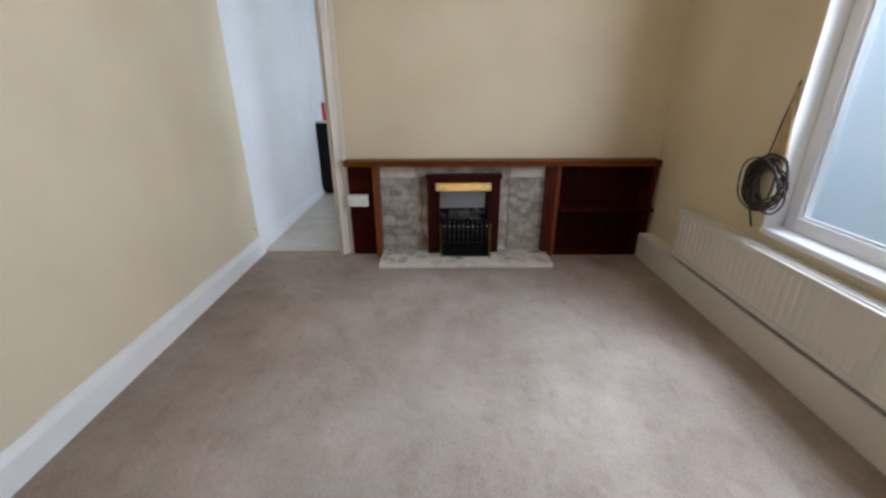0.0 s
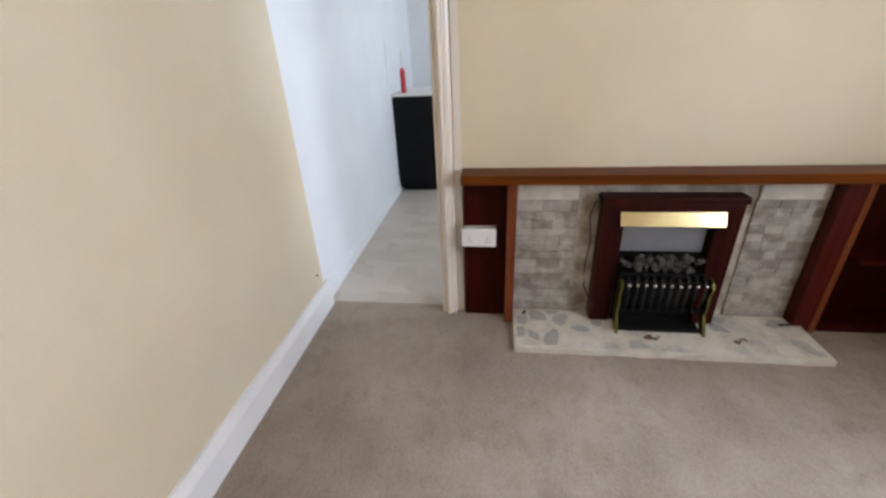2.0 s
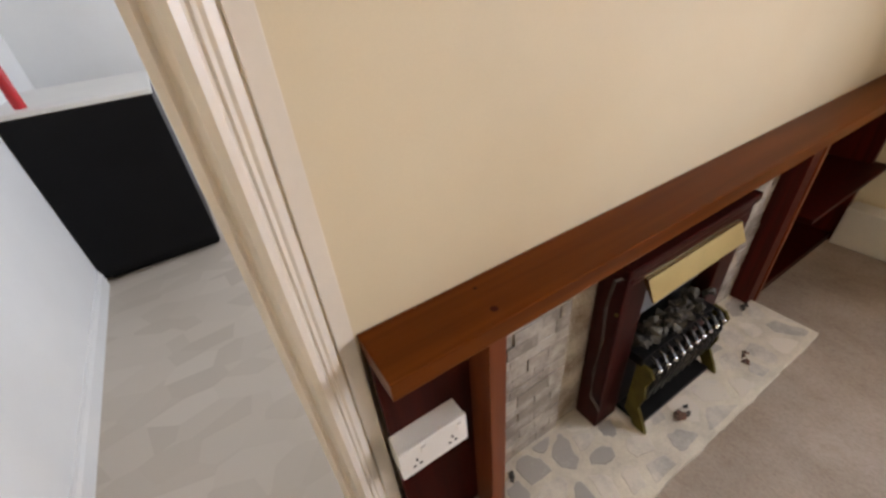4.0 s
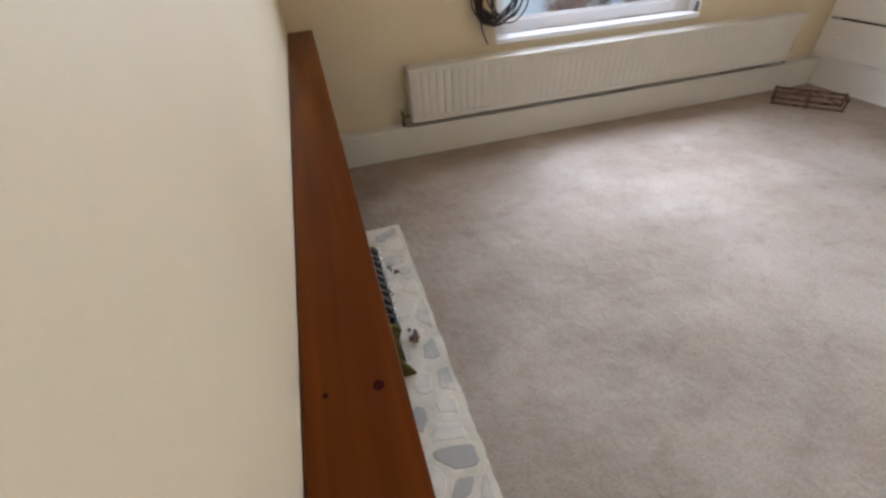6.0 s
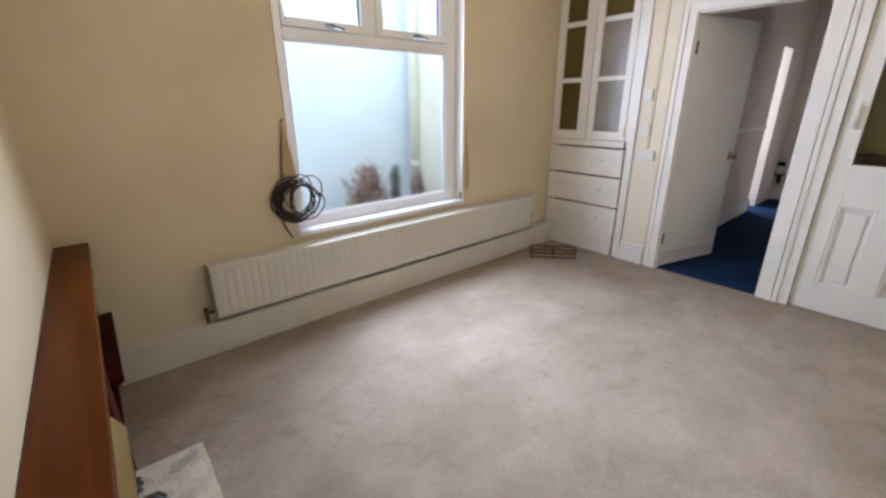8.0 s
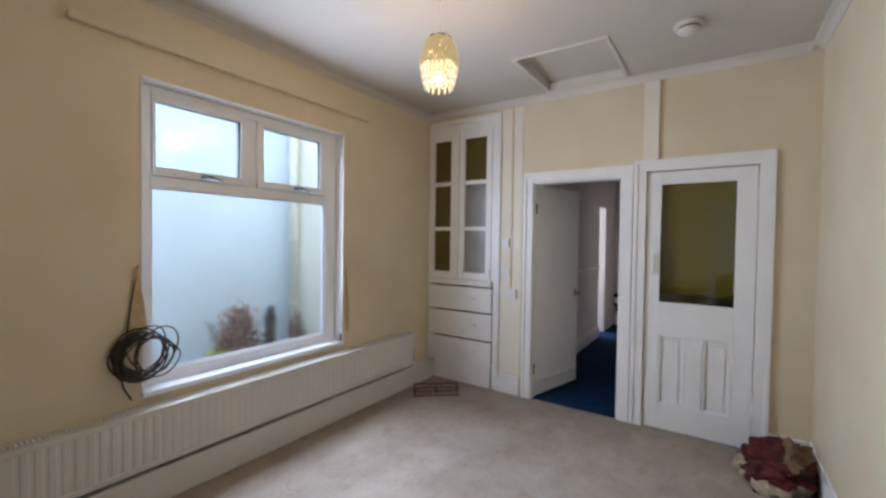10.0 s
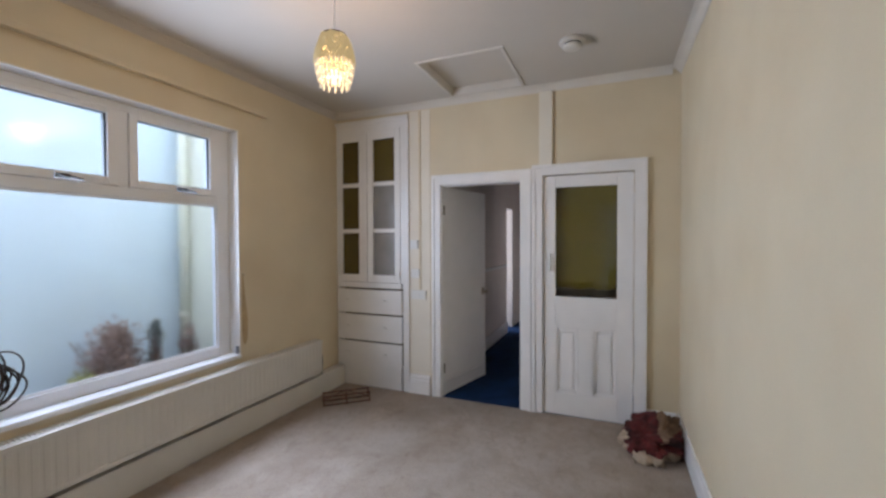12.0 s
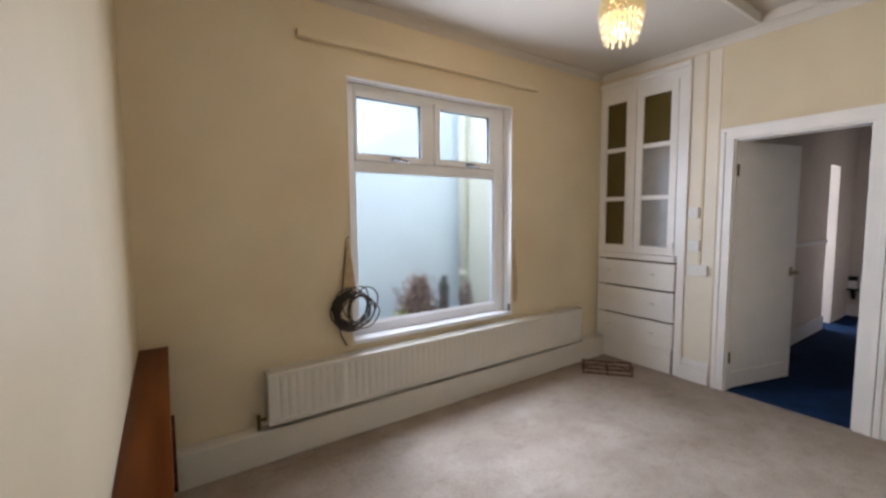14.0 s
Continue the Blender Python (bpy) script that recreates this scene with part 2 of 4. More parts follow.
BRASS = mat("brass", (0.78, 0.62, 0.30), 0.25, 0.10, 14, 150, 0.1, metal=1.0)
OLDBRASS = mat("tarnished_brass", (0.125, 0.10, 0.022), 0.5, 0.3, 22, 150, 0.2, metal=0.8)
STEEL = mat("blackened_steel", (0.05, 0.05, 0.05), 0.28, 0.3, 20, 150, 0.1, metal=1.0)
CHROME = mat("satin_chrome", (0.6, 0.6, 0.6), 0.25, 0.05, 12, 100, 0.03, metal=1.0)
SILVER = mat("silver_reflector", (0.23, 0.235, 0.245), 0.45, 0.08, 12, 100, 0.1, metal=0.4)
COAL = mat("ember_coal", (0.03, 0.028, 0.025), 0.7, 0.6, 40, 150, 0.9, tint=(0.060, 0.056, 0.045))
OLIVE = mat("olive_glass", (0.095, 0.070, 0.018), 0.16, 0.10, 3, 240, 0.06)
CLEAR = glass("clear_glass", (0.95, 0.97, 0.95), 0.02)
OLIVECLOTH = mat("olive_cloth", (0.235, 0.17, 0.010), 0.85, 0.12, 2.0, 300, 0.3)
# grey of the window's reflection put into the glass colour
SHEENPANE = mat("glass_painted_reflection", (0.25, 0.235, 0.215), 0.2, 0.12, 6, 240, 0.06)
PLASTER = mat("stained_plaster", (0.31, 0.235, 0.16), 0.9, 0.25, 11, 120, 0.8, tint=(0.50, 0.46, 0.39), stain=0.3)
CABLE = mat("brown_cable", (0.035, 0.022, 0.015), 0.5, 0.3, 20, 100, 0.1)
TAN = mat("tan_strap", (0.50, 0.36, 0.20), 0.7, 0.15, 14, 150, 0.3)
RUST = mat("rusty_iron", (0.05, 0.03, 0.022), 0.7, 0.5, 30, 150, 0.5, tint=(0.16, 0.07, 0.04))
YARDW = mat("pale_blue_render", (0.64, 0.745, 0.81), 0.8, 0.05, 1.4, 80, 0.2)
YARDC = mat("cream_render", (0.74, 0.74, 0.62), 0.8, 0.05, 2.0, 80, 0.2)
CONC = mat("yard_concrete", (0.34, 0.33, 0.31), 0.9, 0.15, 6, 80, 0.4)
TWIG = mat("dry_brown_leaf", (0.27, 0.17, 0.15), 0.8, 0.3, 20, 100, 0.1, tint=(0.40, 0.28, 0.23))
GREYLEAF = mat("grey_green_leaf", (0.20, 0.24, 0.23), 0.8, 0.3, 20, 100, 0.1)
GREENLEAF = mat("yellow_green_leaf", (0.36, 0.36, 0.10), 0.7, 0.3, 20, 100, 0.1)
RED = mat("red_plastic", (0.55, 0.02, 0.025), 0.35, 0.1, 10, 100, 0.02)
PANE = glass("window_glass", (0.93, 0.97, 1.0), 0.10)
LAMPGLASS = glow("lit_beads", (1.0, 0.88, 0.60), 0.75)
BULB = glow("lit_bulb", (1.0, 0.85, 0.55), 3.0)
ARCHP = mat("cream_gloss_paint", (0.745, 0.68, 0.585), 0.32, 0.03, 5, 90, 0.05)
COVE = mat("coving_paint", (0.64, 0.60, 0.535), 0.55, 0.04, 3, 120, 0.1)

XE, YN, H = 3.11, 3.785, 2.75

MANTEL.node_tree.nodes["Principled BSDF"].inputs["Specular IOR Level"].default_value = 0.09
SHADEMAHOG.node_tree.nodes["Principled BSDF"].inputs["Specular IOR Level"].default_value = 0.10
FIREWOOD.node_tree.nodes["Principled BSDF"].inputs["Specular IOR Level"].default_value = 0.10
BLACK.node_tree.nodes["Principled BSDF"].inputs["Specular IOR Level"].default_value = 0.15

# vinyl of the kitchen: printed slate pattern in pale greys
VINYL = mat("slate_print_vinyl", (0.37, 0.335, 0.285), 0.35, 0.1, 5, 150, 0.05)
_t = VINYL.node_tree
_v = _t.nodes.new("ShaderNodeTexVoronoi")
_v.inputs["Scale"].default_value = 6.0
_tc = _t.nodes.new("ShaderNodeTexCoord")
_mp = _t.nodes.new("ShaderNodeMapping")
_mp.inputs["Scale"].default_value, _mp.inputs["Rotation"].default_value = (1.0, 1.7, 1.0), (0, 0, 0.6)
_r = _t.nodes.new("ShaderNodeValToRGB")
_r.color_ramp.elements[0].color, _r.color_ramp.elements[1].color = (0.45, 0.39, 0.32, 1), (0.57, 0.505, 0.43, 1)
_t.links.new(_tc.outputs["Object"], _mp.inputs["Vector"])
_t.links.new(_mp.outputs["Vector"], _v.inputs["Vector"])
_t.links.new(_v.outputs["Color"], _r.inputs["Fac"])
_t.links.new(_r.outputs["Color"], _t.nodes["Principled BSDF"].inputs["Base Color"])

# ---- structure: floors ----
structure("floor", boxes((0, XE, 0.0, 3.82, -0.1, 0.0)), CARPET, "worn beige fitted carpet with faint stains", "floor")
structure("kitchen_floor", boxes((-0.022, 2.6, 3.82, 6.7, -0.1, 0.002)), VINYL, "pale grey slate-patterned vinyl kitchen floor", "floor")
structure("hall_floor", boxes((0.25, 3.9, -4.25, 0.0, -0.1, -0.004)), BLUE, "dark blue fitted carpet of the hallway", "floor")
structure("ground", boxes((-400, 400, -400, 400, -0.4, -0.101)), CONC, "grey concrete ground outside the house", "ground")
structure("pavement", boxes((3.27, 4.65, 0.6, 6.9, -0.1, 0.05)), CONC, "raised grey concrete of the light well", "pavement")

# ---- structure: walls ----
structure("wall_west", boxes((-0.15, 0, -0.15, 3.76, 0, H)), CREAM, "plain cream painted plaster wall")
structure("wall_kitchen_west", boxes((-0.15, -0.022, 3.76, 6.85, 0, H)), PALE, "white painted kitchen wall in cool daylight")
structure("wall_north", boxes((0.66, XE + 0.16, YN, 3.94, 0.72, H), (0.66, XE + 0.16, 3.90, 3.94, 0, 0.72), (0.66, 0.745, YN, 3.90, 0, 0.72),
                              (3.078, XE + 0.16, YN, 3.90, 0, 0.72), (0, 0.66, YN, 3.94, 2.05, H)), CREAM, "cream painted chimney wall above the fireplace")
WY0, WY1, WZ0, WZ1 = 1.221, 2.650, 0.566, 2.302
structure("wall_east", boxes((XE, XE + 0.16, -0.15, WY0, 0, H), (XE, XE + 0.16, WY1, YN, 0, H), (XE, XE + 0.16, WY0, WY1, 0, WZ0), (XE, XE + 0.16, WY0, WY1, WZ1, H)),
          CREAM, "cream painted wall around the window")
DX0, DX1, DZ = 1.197, 1.945, 1.98
CX0, CX1, CZ = 0.31, 1.02, 2.003
structure("wall_south", boxes((0, CX0, -0.12, 0, 0, H), (CX0, CX1, -0.12, 0, CZ, H), (CX1, DX0, -0.12, 0, 0, H), (DX0, DX1, -0.12, 0, DZ, H),
                              (DX1, 2.28, -0.12, 0, 0, H), (2.28, XE, -0.12, 0, 2.665, H)), CREAM, "cream painted wall with two doors and a built-in cupboard")
structure("ceiling", boxes((-0.15, 1.168, -0.15, 3.94, H, H + 0.1), (1.782, XE + 0.16, -0.15, 3.94, H, H + 0.1), (1.168, 1.782, -0.15, 0.115, H, H + 0.1), (1.168, 1.782, 0.818, 3.94, H, H + 0.1)), CEIL, "plaster ceiling, its off-white dimmed in the paint", "ceiling")
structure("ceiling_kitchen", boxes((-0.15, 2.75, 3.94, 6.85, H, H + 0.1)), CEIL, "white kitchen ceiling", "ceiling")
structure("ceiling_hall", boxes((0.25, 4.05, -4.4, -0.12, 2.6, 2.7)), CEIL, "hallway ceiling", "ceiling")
structure("wall_kitchen_north", boxes((-0.15, 2.75, 6.7, 6.85, 0, H)), PALE, "white kitchen end wall")
structure("wall_kitchen_east", boxes((2.6, 2.75, 3.94, 4.6, 0, H), (2.6, 2.75, 5.8, 6.7, 0, H), (2.6, 2.75, 4.6, 5.8, 0, 1.0), (2.6, 2.75, 4.6, 5.8, 2.2, H)), PALE, "white kitchen wall with a window opening")
structure("wall_cupboard_back", boxes((0.13, 1.09, -0.75, -0.65, 0, 2.6), (0.13, 0.23, -0.65, -0.12, 0, 2.6)), CREAM, "plain wall at the back of the closet")
HALLP = mat("hall_paint", (0.70, 0.62, 0.55), 0.6, 0.04, 3, 200, 0.1)
structure("wall_hall_west", boxes((1.05, 1.15, -4.1, -0.12, 0, 2.6)), HALLP, "beige hallway wall")
structure("wall_hall_east", boxes((2.04, 2.14, -2.93, -0.12, 0, 2.6), (2.04, 2.14, -3.34, -2.93, 1.98, 2.6), (2.04, 2.14, -4.1, -3.34, 0, 2.6)), HALLP, "beige hallway wall with a doorway to a bright room")
structure("wall_hall_south", boxes((1.05, 4.0, -4.25, -4.1, 0, 2.6)), HALLP, "end wall of the hallway")
structure("wall_front_room", boxes((3.85, 4.0, -4.1, -3.75, 0, 2.6), (3.85, 4.0, -2.7, -2.4, 0, 2.6), (3.85, 4.0, -3.75, -2.7, 0, 0.55), (3.85, 4.0, -3.75, -2.7, 2.2, 2.6),
                                   (2.14, 4.0, -2.4, -2.3, 0, 2.6)), PALE, "pale walls of the bright front room")
structure("wall_yard_east", boxes((4.65, 4.8, 0.45, 6.9, 0, 2.95)), YARDW, "pale blue rendered wall across the light well")
structure("wall_yard_south", boxes((3.27, 4.65, 0.45, 0.6, 0, 4.6)), YARDC, "cream rendered return wall of the light well")

# ---- trim ----
COV = [(0, H), (0, H - 0.05), (0.008, H - 0.05), (0.013, H - 0.044), (0.022, H - 0.032), (0.036, H - 0.019), (0.052, H - 0.011), (0.062, H - 0.008), (0.064, H)]
bm = extrude_profile(bmesh.new(), COV, "x", 0.06, XE)
extrude_profile(bm, COV, "y", 0.0, YN)
structure("trim", bm, COVE, "white painted coving between wall and ceiling", "trim")


structure("trim_east", extrude_profile(bmesh.new(), [(XE - u * 0.8, v) for u, v in COV], "y", 0.05, YN), CEIL, "shallow painted coving over the window wall", "trim")


def skirting(prof_h, thick):
    return [(0, 0), (thick, 0), (thick, prof_h * 0.72), (thick * 0.8, prof_h * 0.78), (thick * 0.55, prof_h * 0.86), (thick * 0.5, prof_h), (0, prof_h)]


structure("baseboard_west", extrude_profile(bmesh.new(), skirting(0.155, 0.022), "y", 0.0, 3.80), GLOSS, "white gloss skirting board", "skirting")
structure("baseboard_kitchen", extrude_profile(bmesh.new(), [(u - 0.022, v) for u, v in skirting(0.10, 0.014)], "y", 3.82, 5.7), PALE, "thin white kitchen skirting", "skirting")
structure("baseboard_south", boxes((0.022, 0.230, 0, 0.02, 0, 0.15), (2.058, 2.272, 0, 0.026, 0, 0.115), (2.058, 2.272, 0, 0.018, 0.115, 0.135), (2.058, 2.272, 0, 0.024, 0.135, 0.15), (2.058, 2.272, 0, 0.012, 0.15, 0.185), bev=0.004), GLOSS, "white skirting beside the door", "skirting")
structure("baseboard_east", boxes((3.012, XE, 0.03, 3.698, 0, 0.192), bev=0.012), RADW, "deep boxed white skirting with a ledge under the radiator", "skirting")
structure("baseboard_hall", boxes((2.022, 2.04, -2.95, -0.9, 0, 0.16), (2.015, 2.04, -2.9, -0.9, 1.05, 1.09), (1.15, 2.04, -4.1, -4.08, 0, 0.16), bev=0.004), GLOSS, "white hallway skirting and dado rail", "skirting")

# moulded architrave of the kitchen opening
ARCH = [(0.636, YN), (0.636, YN - 0.020), (0.645, YN - 0.027), (0.651, YN - 0.022), (0.655, YN - 0.025), (0.662, YN - 0.040), (0.672, YN - 0.046), (0.681, YN - 0.042), (0.685, YN - 0.033), (0.689, YN - 0.036), (0.694, YN - 0.030), (0.699, YN - 0.032), (0.710, YN - 0.026), (0.712, YN)]
structure("door_frame_kitchen", extrude_profile(bmesh.new(), ARCH, "z", 0, 2.1), ARCHP, "cream gloss moulded architrave of the kitchen opening", "door frame")
structure("door_lining_kitchen", boxes((0.636, 0.66, YN, 3.95, 0, 2.05), bev=0.003), GLOSS, "white painted jamb lining of the kitchen opening", "door frame")
structure("wall_strip", boxes((0.717, 0.748, YN - 0.006, YN, 0, 2.1), bev=0.002), ARCHP, "white painted strip of wall beside the architrave", "trim")


def architrave(name, x0, x1, zt, w, label):
    """Moulded surround on the south wall around an opening from x0 to x1."""
    ob = thing(name, ((x0 + x1) / 2, 0, 0), label, "door frame", "", "structure")
    part("jamb", boxes((x0 - w, x0, 0, 0.022, 0, zt), (x0 - w, x0 - w + 0.03, 0.022, 0.032, 0, zt + w - 0.03), bev=0.004), GLOSS, ob)
    part("jamb", boxes((x1, x1 + w, 0, 0.022, 0, zt), (x1 + w - 0.03, x1 + w, 0.022, 0.032, 0, zt + w - 0.03), bev=0.004), GLOSS, ob)
    part("head", boxes((x0 - w, x1 + w, 0, 0.022, zt, zt + w), (x0 - w, x1 + w, 0.022, 0.032, zt + w - 0.03, zt + w), bev=0.004), GLOSS, ob)
    return ob


architrave("door_frame_hall", DX0, DX1, DZ, 0.088, "white gloss moulded frame of the open hall doorway")
architrave("door_frame_closet", CX0 + 0.005, CX1 - 0.005, CZ, 0.090, "white gloss moulded frame of the closet door")
structure("door_lining_hall", boxes((DX0, DX0 + 0.012, -0.12, 0, 0, DZ), (DX1 - 0.012, DX1, -0.12, 0, 0, DZ), (DX0 + 0.012, DX1 - 0.012, -0.12, 0, DZ - 0.012, DZ)), GLOSS, "white lining of the hall doorway", "door frame")

# ---- window ----
def build_window():
    w = thing("window_1", (3.25, 1.93, WZ0), "white uPVC window with two top casements, slightly misted", "window", "", "structure")
    x0, x1 = 3.200, 3.268
    y0, y1, z0, z1 = WY0 + 0.009, WY1 - 0.009, 0.60, WZ1 - 0.009
    gy0, gy1, gz0, gz1, mz = 1.330, 2.568, 0.668, 1.727, 1.790
    part("window_frame", boxes((x0, x1, y0, gy0, z0, z1), (x0, x1, gy1, y1, z0, z1), (x0, x1, gy0, gy1, z0, gz0), (x0, x1, gy0, gy1, z1 - 0.045, z1),
                               (x0, x1, gy0, gy1, gz1, mz), (x0, x1, 1.936, 1.997, mz, z1 - 0.045), bev=0.006), UPVC, w)
    part("glazing_bead", boxes((x0 + 0.014, x0 + 0.028, gy0, gy0 + 0.012, gz0, gz1), (x0 + 0.014, x0 + 0.028, gy1 - 0.012, gy1, gz0, gz1),
                               (x0 + 0.014, x0 + 0.028, gy0 + 0.012, gy1 - 0.012, gz0, gz0 + 0.012), (x0 + 0.014, x0 + 0.028, gy0 + 0.012, gy1 - 0.012, gz1 - 0.012, gz1), bev=0.003), UPVC, w)
    part("window_sill", boxes((XE - 0.020, x0, WY0 + 0.002, WY1 - 0.002, WZ0 + 0.004, 0.60), bev=0.009), UPVC, w, "white window board in the reveal")
    part("reveal", boxes((XE - 0.006, x0, WY0, WY0 + 0.008, 0.60, WZ1), (XE - 0.006, x0, WY1 - 0.008, WY1, 0.60, WZ1), (XE - 0.006, x0, WY0 + 0.008, WY1 - 0.008, WZ1 - 0.008, WZ1)), GLOSS, w, "white painted window reveal")
    part("pane", boxes((3.228, 3.234, gy0 - 0.004, gy1 + 0.004, gz0 - 0.004, gz1 + 0.004)), PANE, w).visible_shadow = False
    for a, b, ga, gb in ((1.997, gy1, 2.050, 2.548), (gy0, 1.936, 1.393, 1.884)):
        zt = z1 - 0.045
        s = part("casement", boxes((x0 - 0.012, x1 - 0.01, a + 0.003, ga, mz + 0.003, zt - 0.003), (x0 - 0.012, x1 - 0.01, gb, b - 0.003, mz + 0.003, zt - 0.003),
                                   (x0 - 0.012, x1 - 0.01, ga, gb, mz + 0.003, 1.840), (x0 - 0.012, x1 - 0.01, ga, gb, 2.212, zt - 0.003), bev=0.006), UPVC, w)
        part("gasket", boxes((x0 + 0.006, x0 + 0.020, ga, ga + 0.005, 1.840, 2.212), (x0 + 0.006, x0 + 0.020, gb - 0.005, gb, 1.840, 2.212),
                             (x0 + 0.006, x0 + 0.020, ga + 0.005, gb - 0.005, 1.840, 1.844), (x0 + 0.006, x0 + 0.020, ga + 0.005, gb - 0.005, 2.208, 2.212)), STEEL, s, "thin grey rubber gasket")
        part("pane", boxes((3.228, 3.234, ga - 0.004, gb + 0.004, 1.836, 2.216)), PANE, s).visible_shadow = False
        c = (ga + gb) / 2 - 0.03
        hb = boxes((x0 - 0.024, x0 - 0.012, c - 0.035, c + 0.035, 1.800, 1.828), bev=0.003)
        box(hb, x0 - 0.046, x0 - 0.032, c - 0.085, c + 0.025, 1.802, 1.816, 0.005, Matrix.Rotation(radians(8), 4, "X"))
        cyl(hb, (x0 - 0.02, c, 1.814), (x0 - 0.035, c, 1.814), 0.008)
        part("handle", hb, STEEL, s, "dark metal casement handle")


build_window()
structure("window_2", boxes((2.66, 2.70, 4.6, 4.66, 1.0, 2.2), (2.66, 2.70, 5.74, 5.8, 1.0, 2.2), (2.66, 2.70, 4.66, 5.74, 1.0, 1.06), (2.66, 2.70, 4.66, 5.74, 2.14, 2.2)), UPVC, "white kitchen window frame", "window")
structure("window_3", boxes((3.9, 3.95, -3.75, -3.70, 0.55, 2.2), (3.9, 3.95, -2.75, -2.7, 0.55, 2.2), (3.9, 3.95, -3.7, -2.75, 0.55, 0.6), (3.9, 3.95, -3.7, -2.75, 2.15, 2.2)), UPVC, "white window frame of the front room", "window")

solid("curtain_batten", boxes((XE - 0.045, XE, 0.95, 2.95, 2.462, 2.505), bev=0.012), CREAM, "painted wooden curtain batten fixed above the window", "curtain rail")

# ---- radiator ----
def build_radiator():
    r = thing("radiator", (3.0, 1.85, 0.22), "long low white panel radiator under the window", "radiator")
    y0, y1, z0, z1 = 0.392, 3.208, 0.222, 0.528
    bm = bmesh.new()
    n = 60
    pitch = (y1 - y0 - 0.06) / n
    prof = [(3.01, y0), (3.003, y0 + 0.004), (3.001, y0 + 0.02)]
    for i in range(n):
        a = y0 + 0.03 + i * pitch
        prof += [(3.001, a), (3.0042, a + pitch * 0.14), (3.0042, a + pitch * 0.40), (3.001, a + pitch * 0.54)]
    prof += [(3.001, y1 - 0.02), (3.003, y1 - 0.004), (3.01, y1), (3.02, y1), (3.02, y0)]
    extrude_profile(bm, prof, "z", z0 + 0.03, z1 - 0.03)
    part("front_panel", bm, RADW, r)
    part("rail", boxes((2.997, 3.02, y0, y1, z0, z0 + 0.03), bev=0.006), RADW, r)
    part("rail", boxes((2.997, 3.02, y0, y1, z1 - 0.03, z1), bev=0.006), RADW, r)
    part("back_panel", boxes((3.085, 3.105, y0, y1, z0, z1), bev=0.005), RADW, r)
    g = boxes((3.021, 3.029, y0, y1, z1 - 0.008, z1 + 0.004), (3.077, 3.085, y0, y1, z1 - 0.008, z1 + 0.004))
    for i in range(150):
        a = y0 + 0.01 + i * (y1 - y0 - 0.03) / 150
        box(g, 3.029, 3.077, a, a + 0.010, z1 - 0.006, z1 + 0.001)
    # solid block in place of the unseen fins, added to stop light from above
    part("fin_light_block", boxes((3.021, 3.084, y0 + 0.01, y1 - 0.01, z0 + 0.03, z1 - 0.02)), RADW, r)
    part("top_grille", g, RADW, r, "slotted white top grille")
    for a, b in ((y0 - 0.002, y0), (y1, y1 + 0.002)):
        part("side_panel", boxes((3.02, 3.085, a, b, z0 + 0.01, z1)), RADW, r)
    for y, s in ((y0, -1), (y1, 1)):
        v = cyl(bmesh.new(), (3.05, y, z0 + 0.03), (3.05, y + s * 0.045, z0 + 0.03), 0.009)
        cyl(v, (3.05, y + s * 0.045, 0.188), (3.05, y + s * 0.045, z0 + 0.05), 0.010)
        cyl(v, (3.05, y + s * 0.045, z0 + 0.045), (3.05, y + s * 0.045, z0 + (0.06 if s > 0 else 0.14)), 0.013, 0.011)
        part("valve", v, CABLE if s < 0 else OLDBRASS, r, "dark radiator valve" if s < 0 else "tarnished brass radiator valve")
    for y in (0.9, 1.85, 2.8):
        part("bracket", boxes((3.105, XE, y - 0.015, y + 0.015, 0.27, 0.5)), RADW, r)


build_radiator()

# ---- fireplace ----
def build_fireplace():
    f = thing("fireplace_surround", (1.88, 3.7, 0), "low mahogany-stained fireplace unit with a long mantel shelf and open bookcase", "fireplace")
    bm = boxes((0.745, 3.01, 3.66, YN - 0.002, 0.72, 0.762), bev=0.004)
    part("mantel_shelf", bm, MANTEL, f, "polished red-brown wooden mantel shelf")
    part("back_panel", boxes((0.748, 0.94, 3.755, 3.77, 0, 0.722)), SHADEMAHOG, f)
    part("upright", boxes((0.94, 0.980, 3.685, 3.80, 0, 0.722), bev=0.003), ORANGE, f, "orange-brown varnished upright")
    part("upright", boxes((2.215, 2.285, 3.70, 3.80, 0, 0.722), bev=0.003), LITMAHOG, f, "red-stained upright")
    part("edge_strip", boxes((2.285, 2.31, 3.695, 3.72, 0, 0.722), bev=0.002), ORANGE, f, "orange-brown varnished edge strip")
    part("side_panel", boxes((2.975, 3.008, 3.700, 3.89, 0, 0.722), bev=0.003), LITMAHOG, f)
    part("side_panel", boxes((2.31, 2.33, 3.72, 3.89, 0, 0.722)), SHADEMAHOG, f)
    part("bookcase_back", boxes((2.33, 2.975, 3.87, 3.89, 0, 0.722)), SHADEMAHOG, f)
    part("shelf", boxes((2.33, 3.01, 3.652, 3.87, 0.375, 0.395), bev=0.002), SHADEMAHOG, f)
    part("plinth", boxes((2.33, 2.975, 3.71, 3.87, 0.0, 0.04), bev=0.002), SHADEMAHOG, f)
    part("stone_backing", boxes((0.980, 2.215, 3.774, 3.80, 0.03, 0.722)), PLASTER, f, "brown-stained plaster behind the stone blocks")
    for x, y, r in ((0.957, 3.692, 0.008), (0.963, 3.755, 0.004)):
        part("wood_knot", cyl(bmesh.new(), (x, y, 0.761), (x, y, 0.7623), r, r * 0.9, 12), SHADEMAHOG, f, "dark knot in the shelf")
    return f




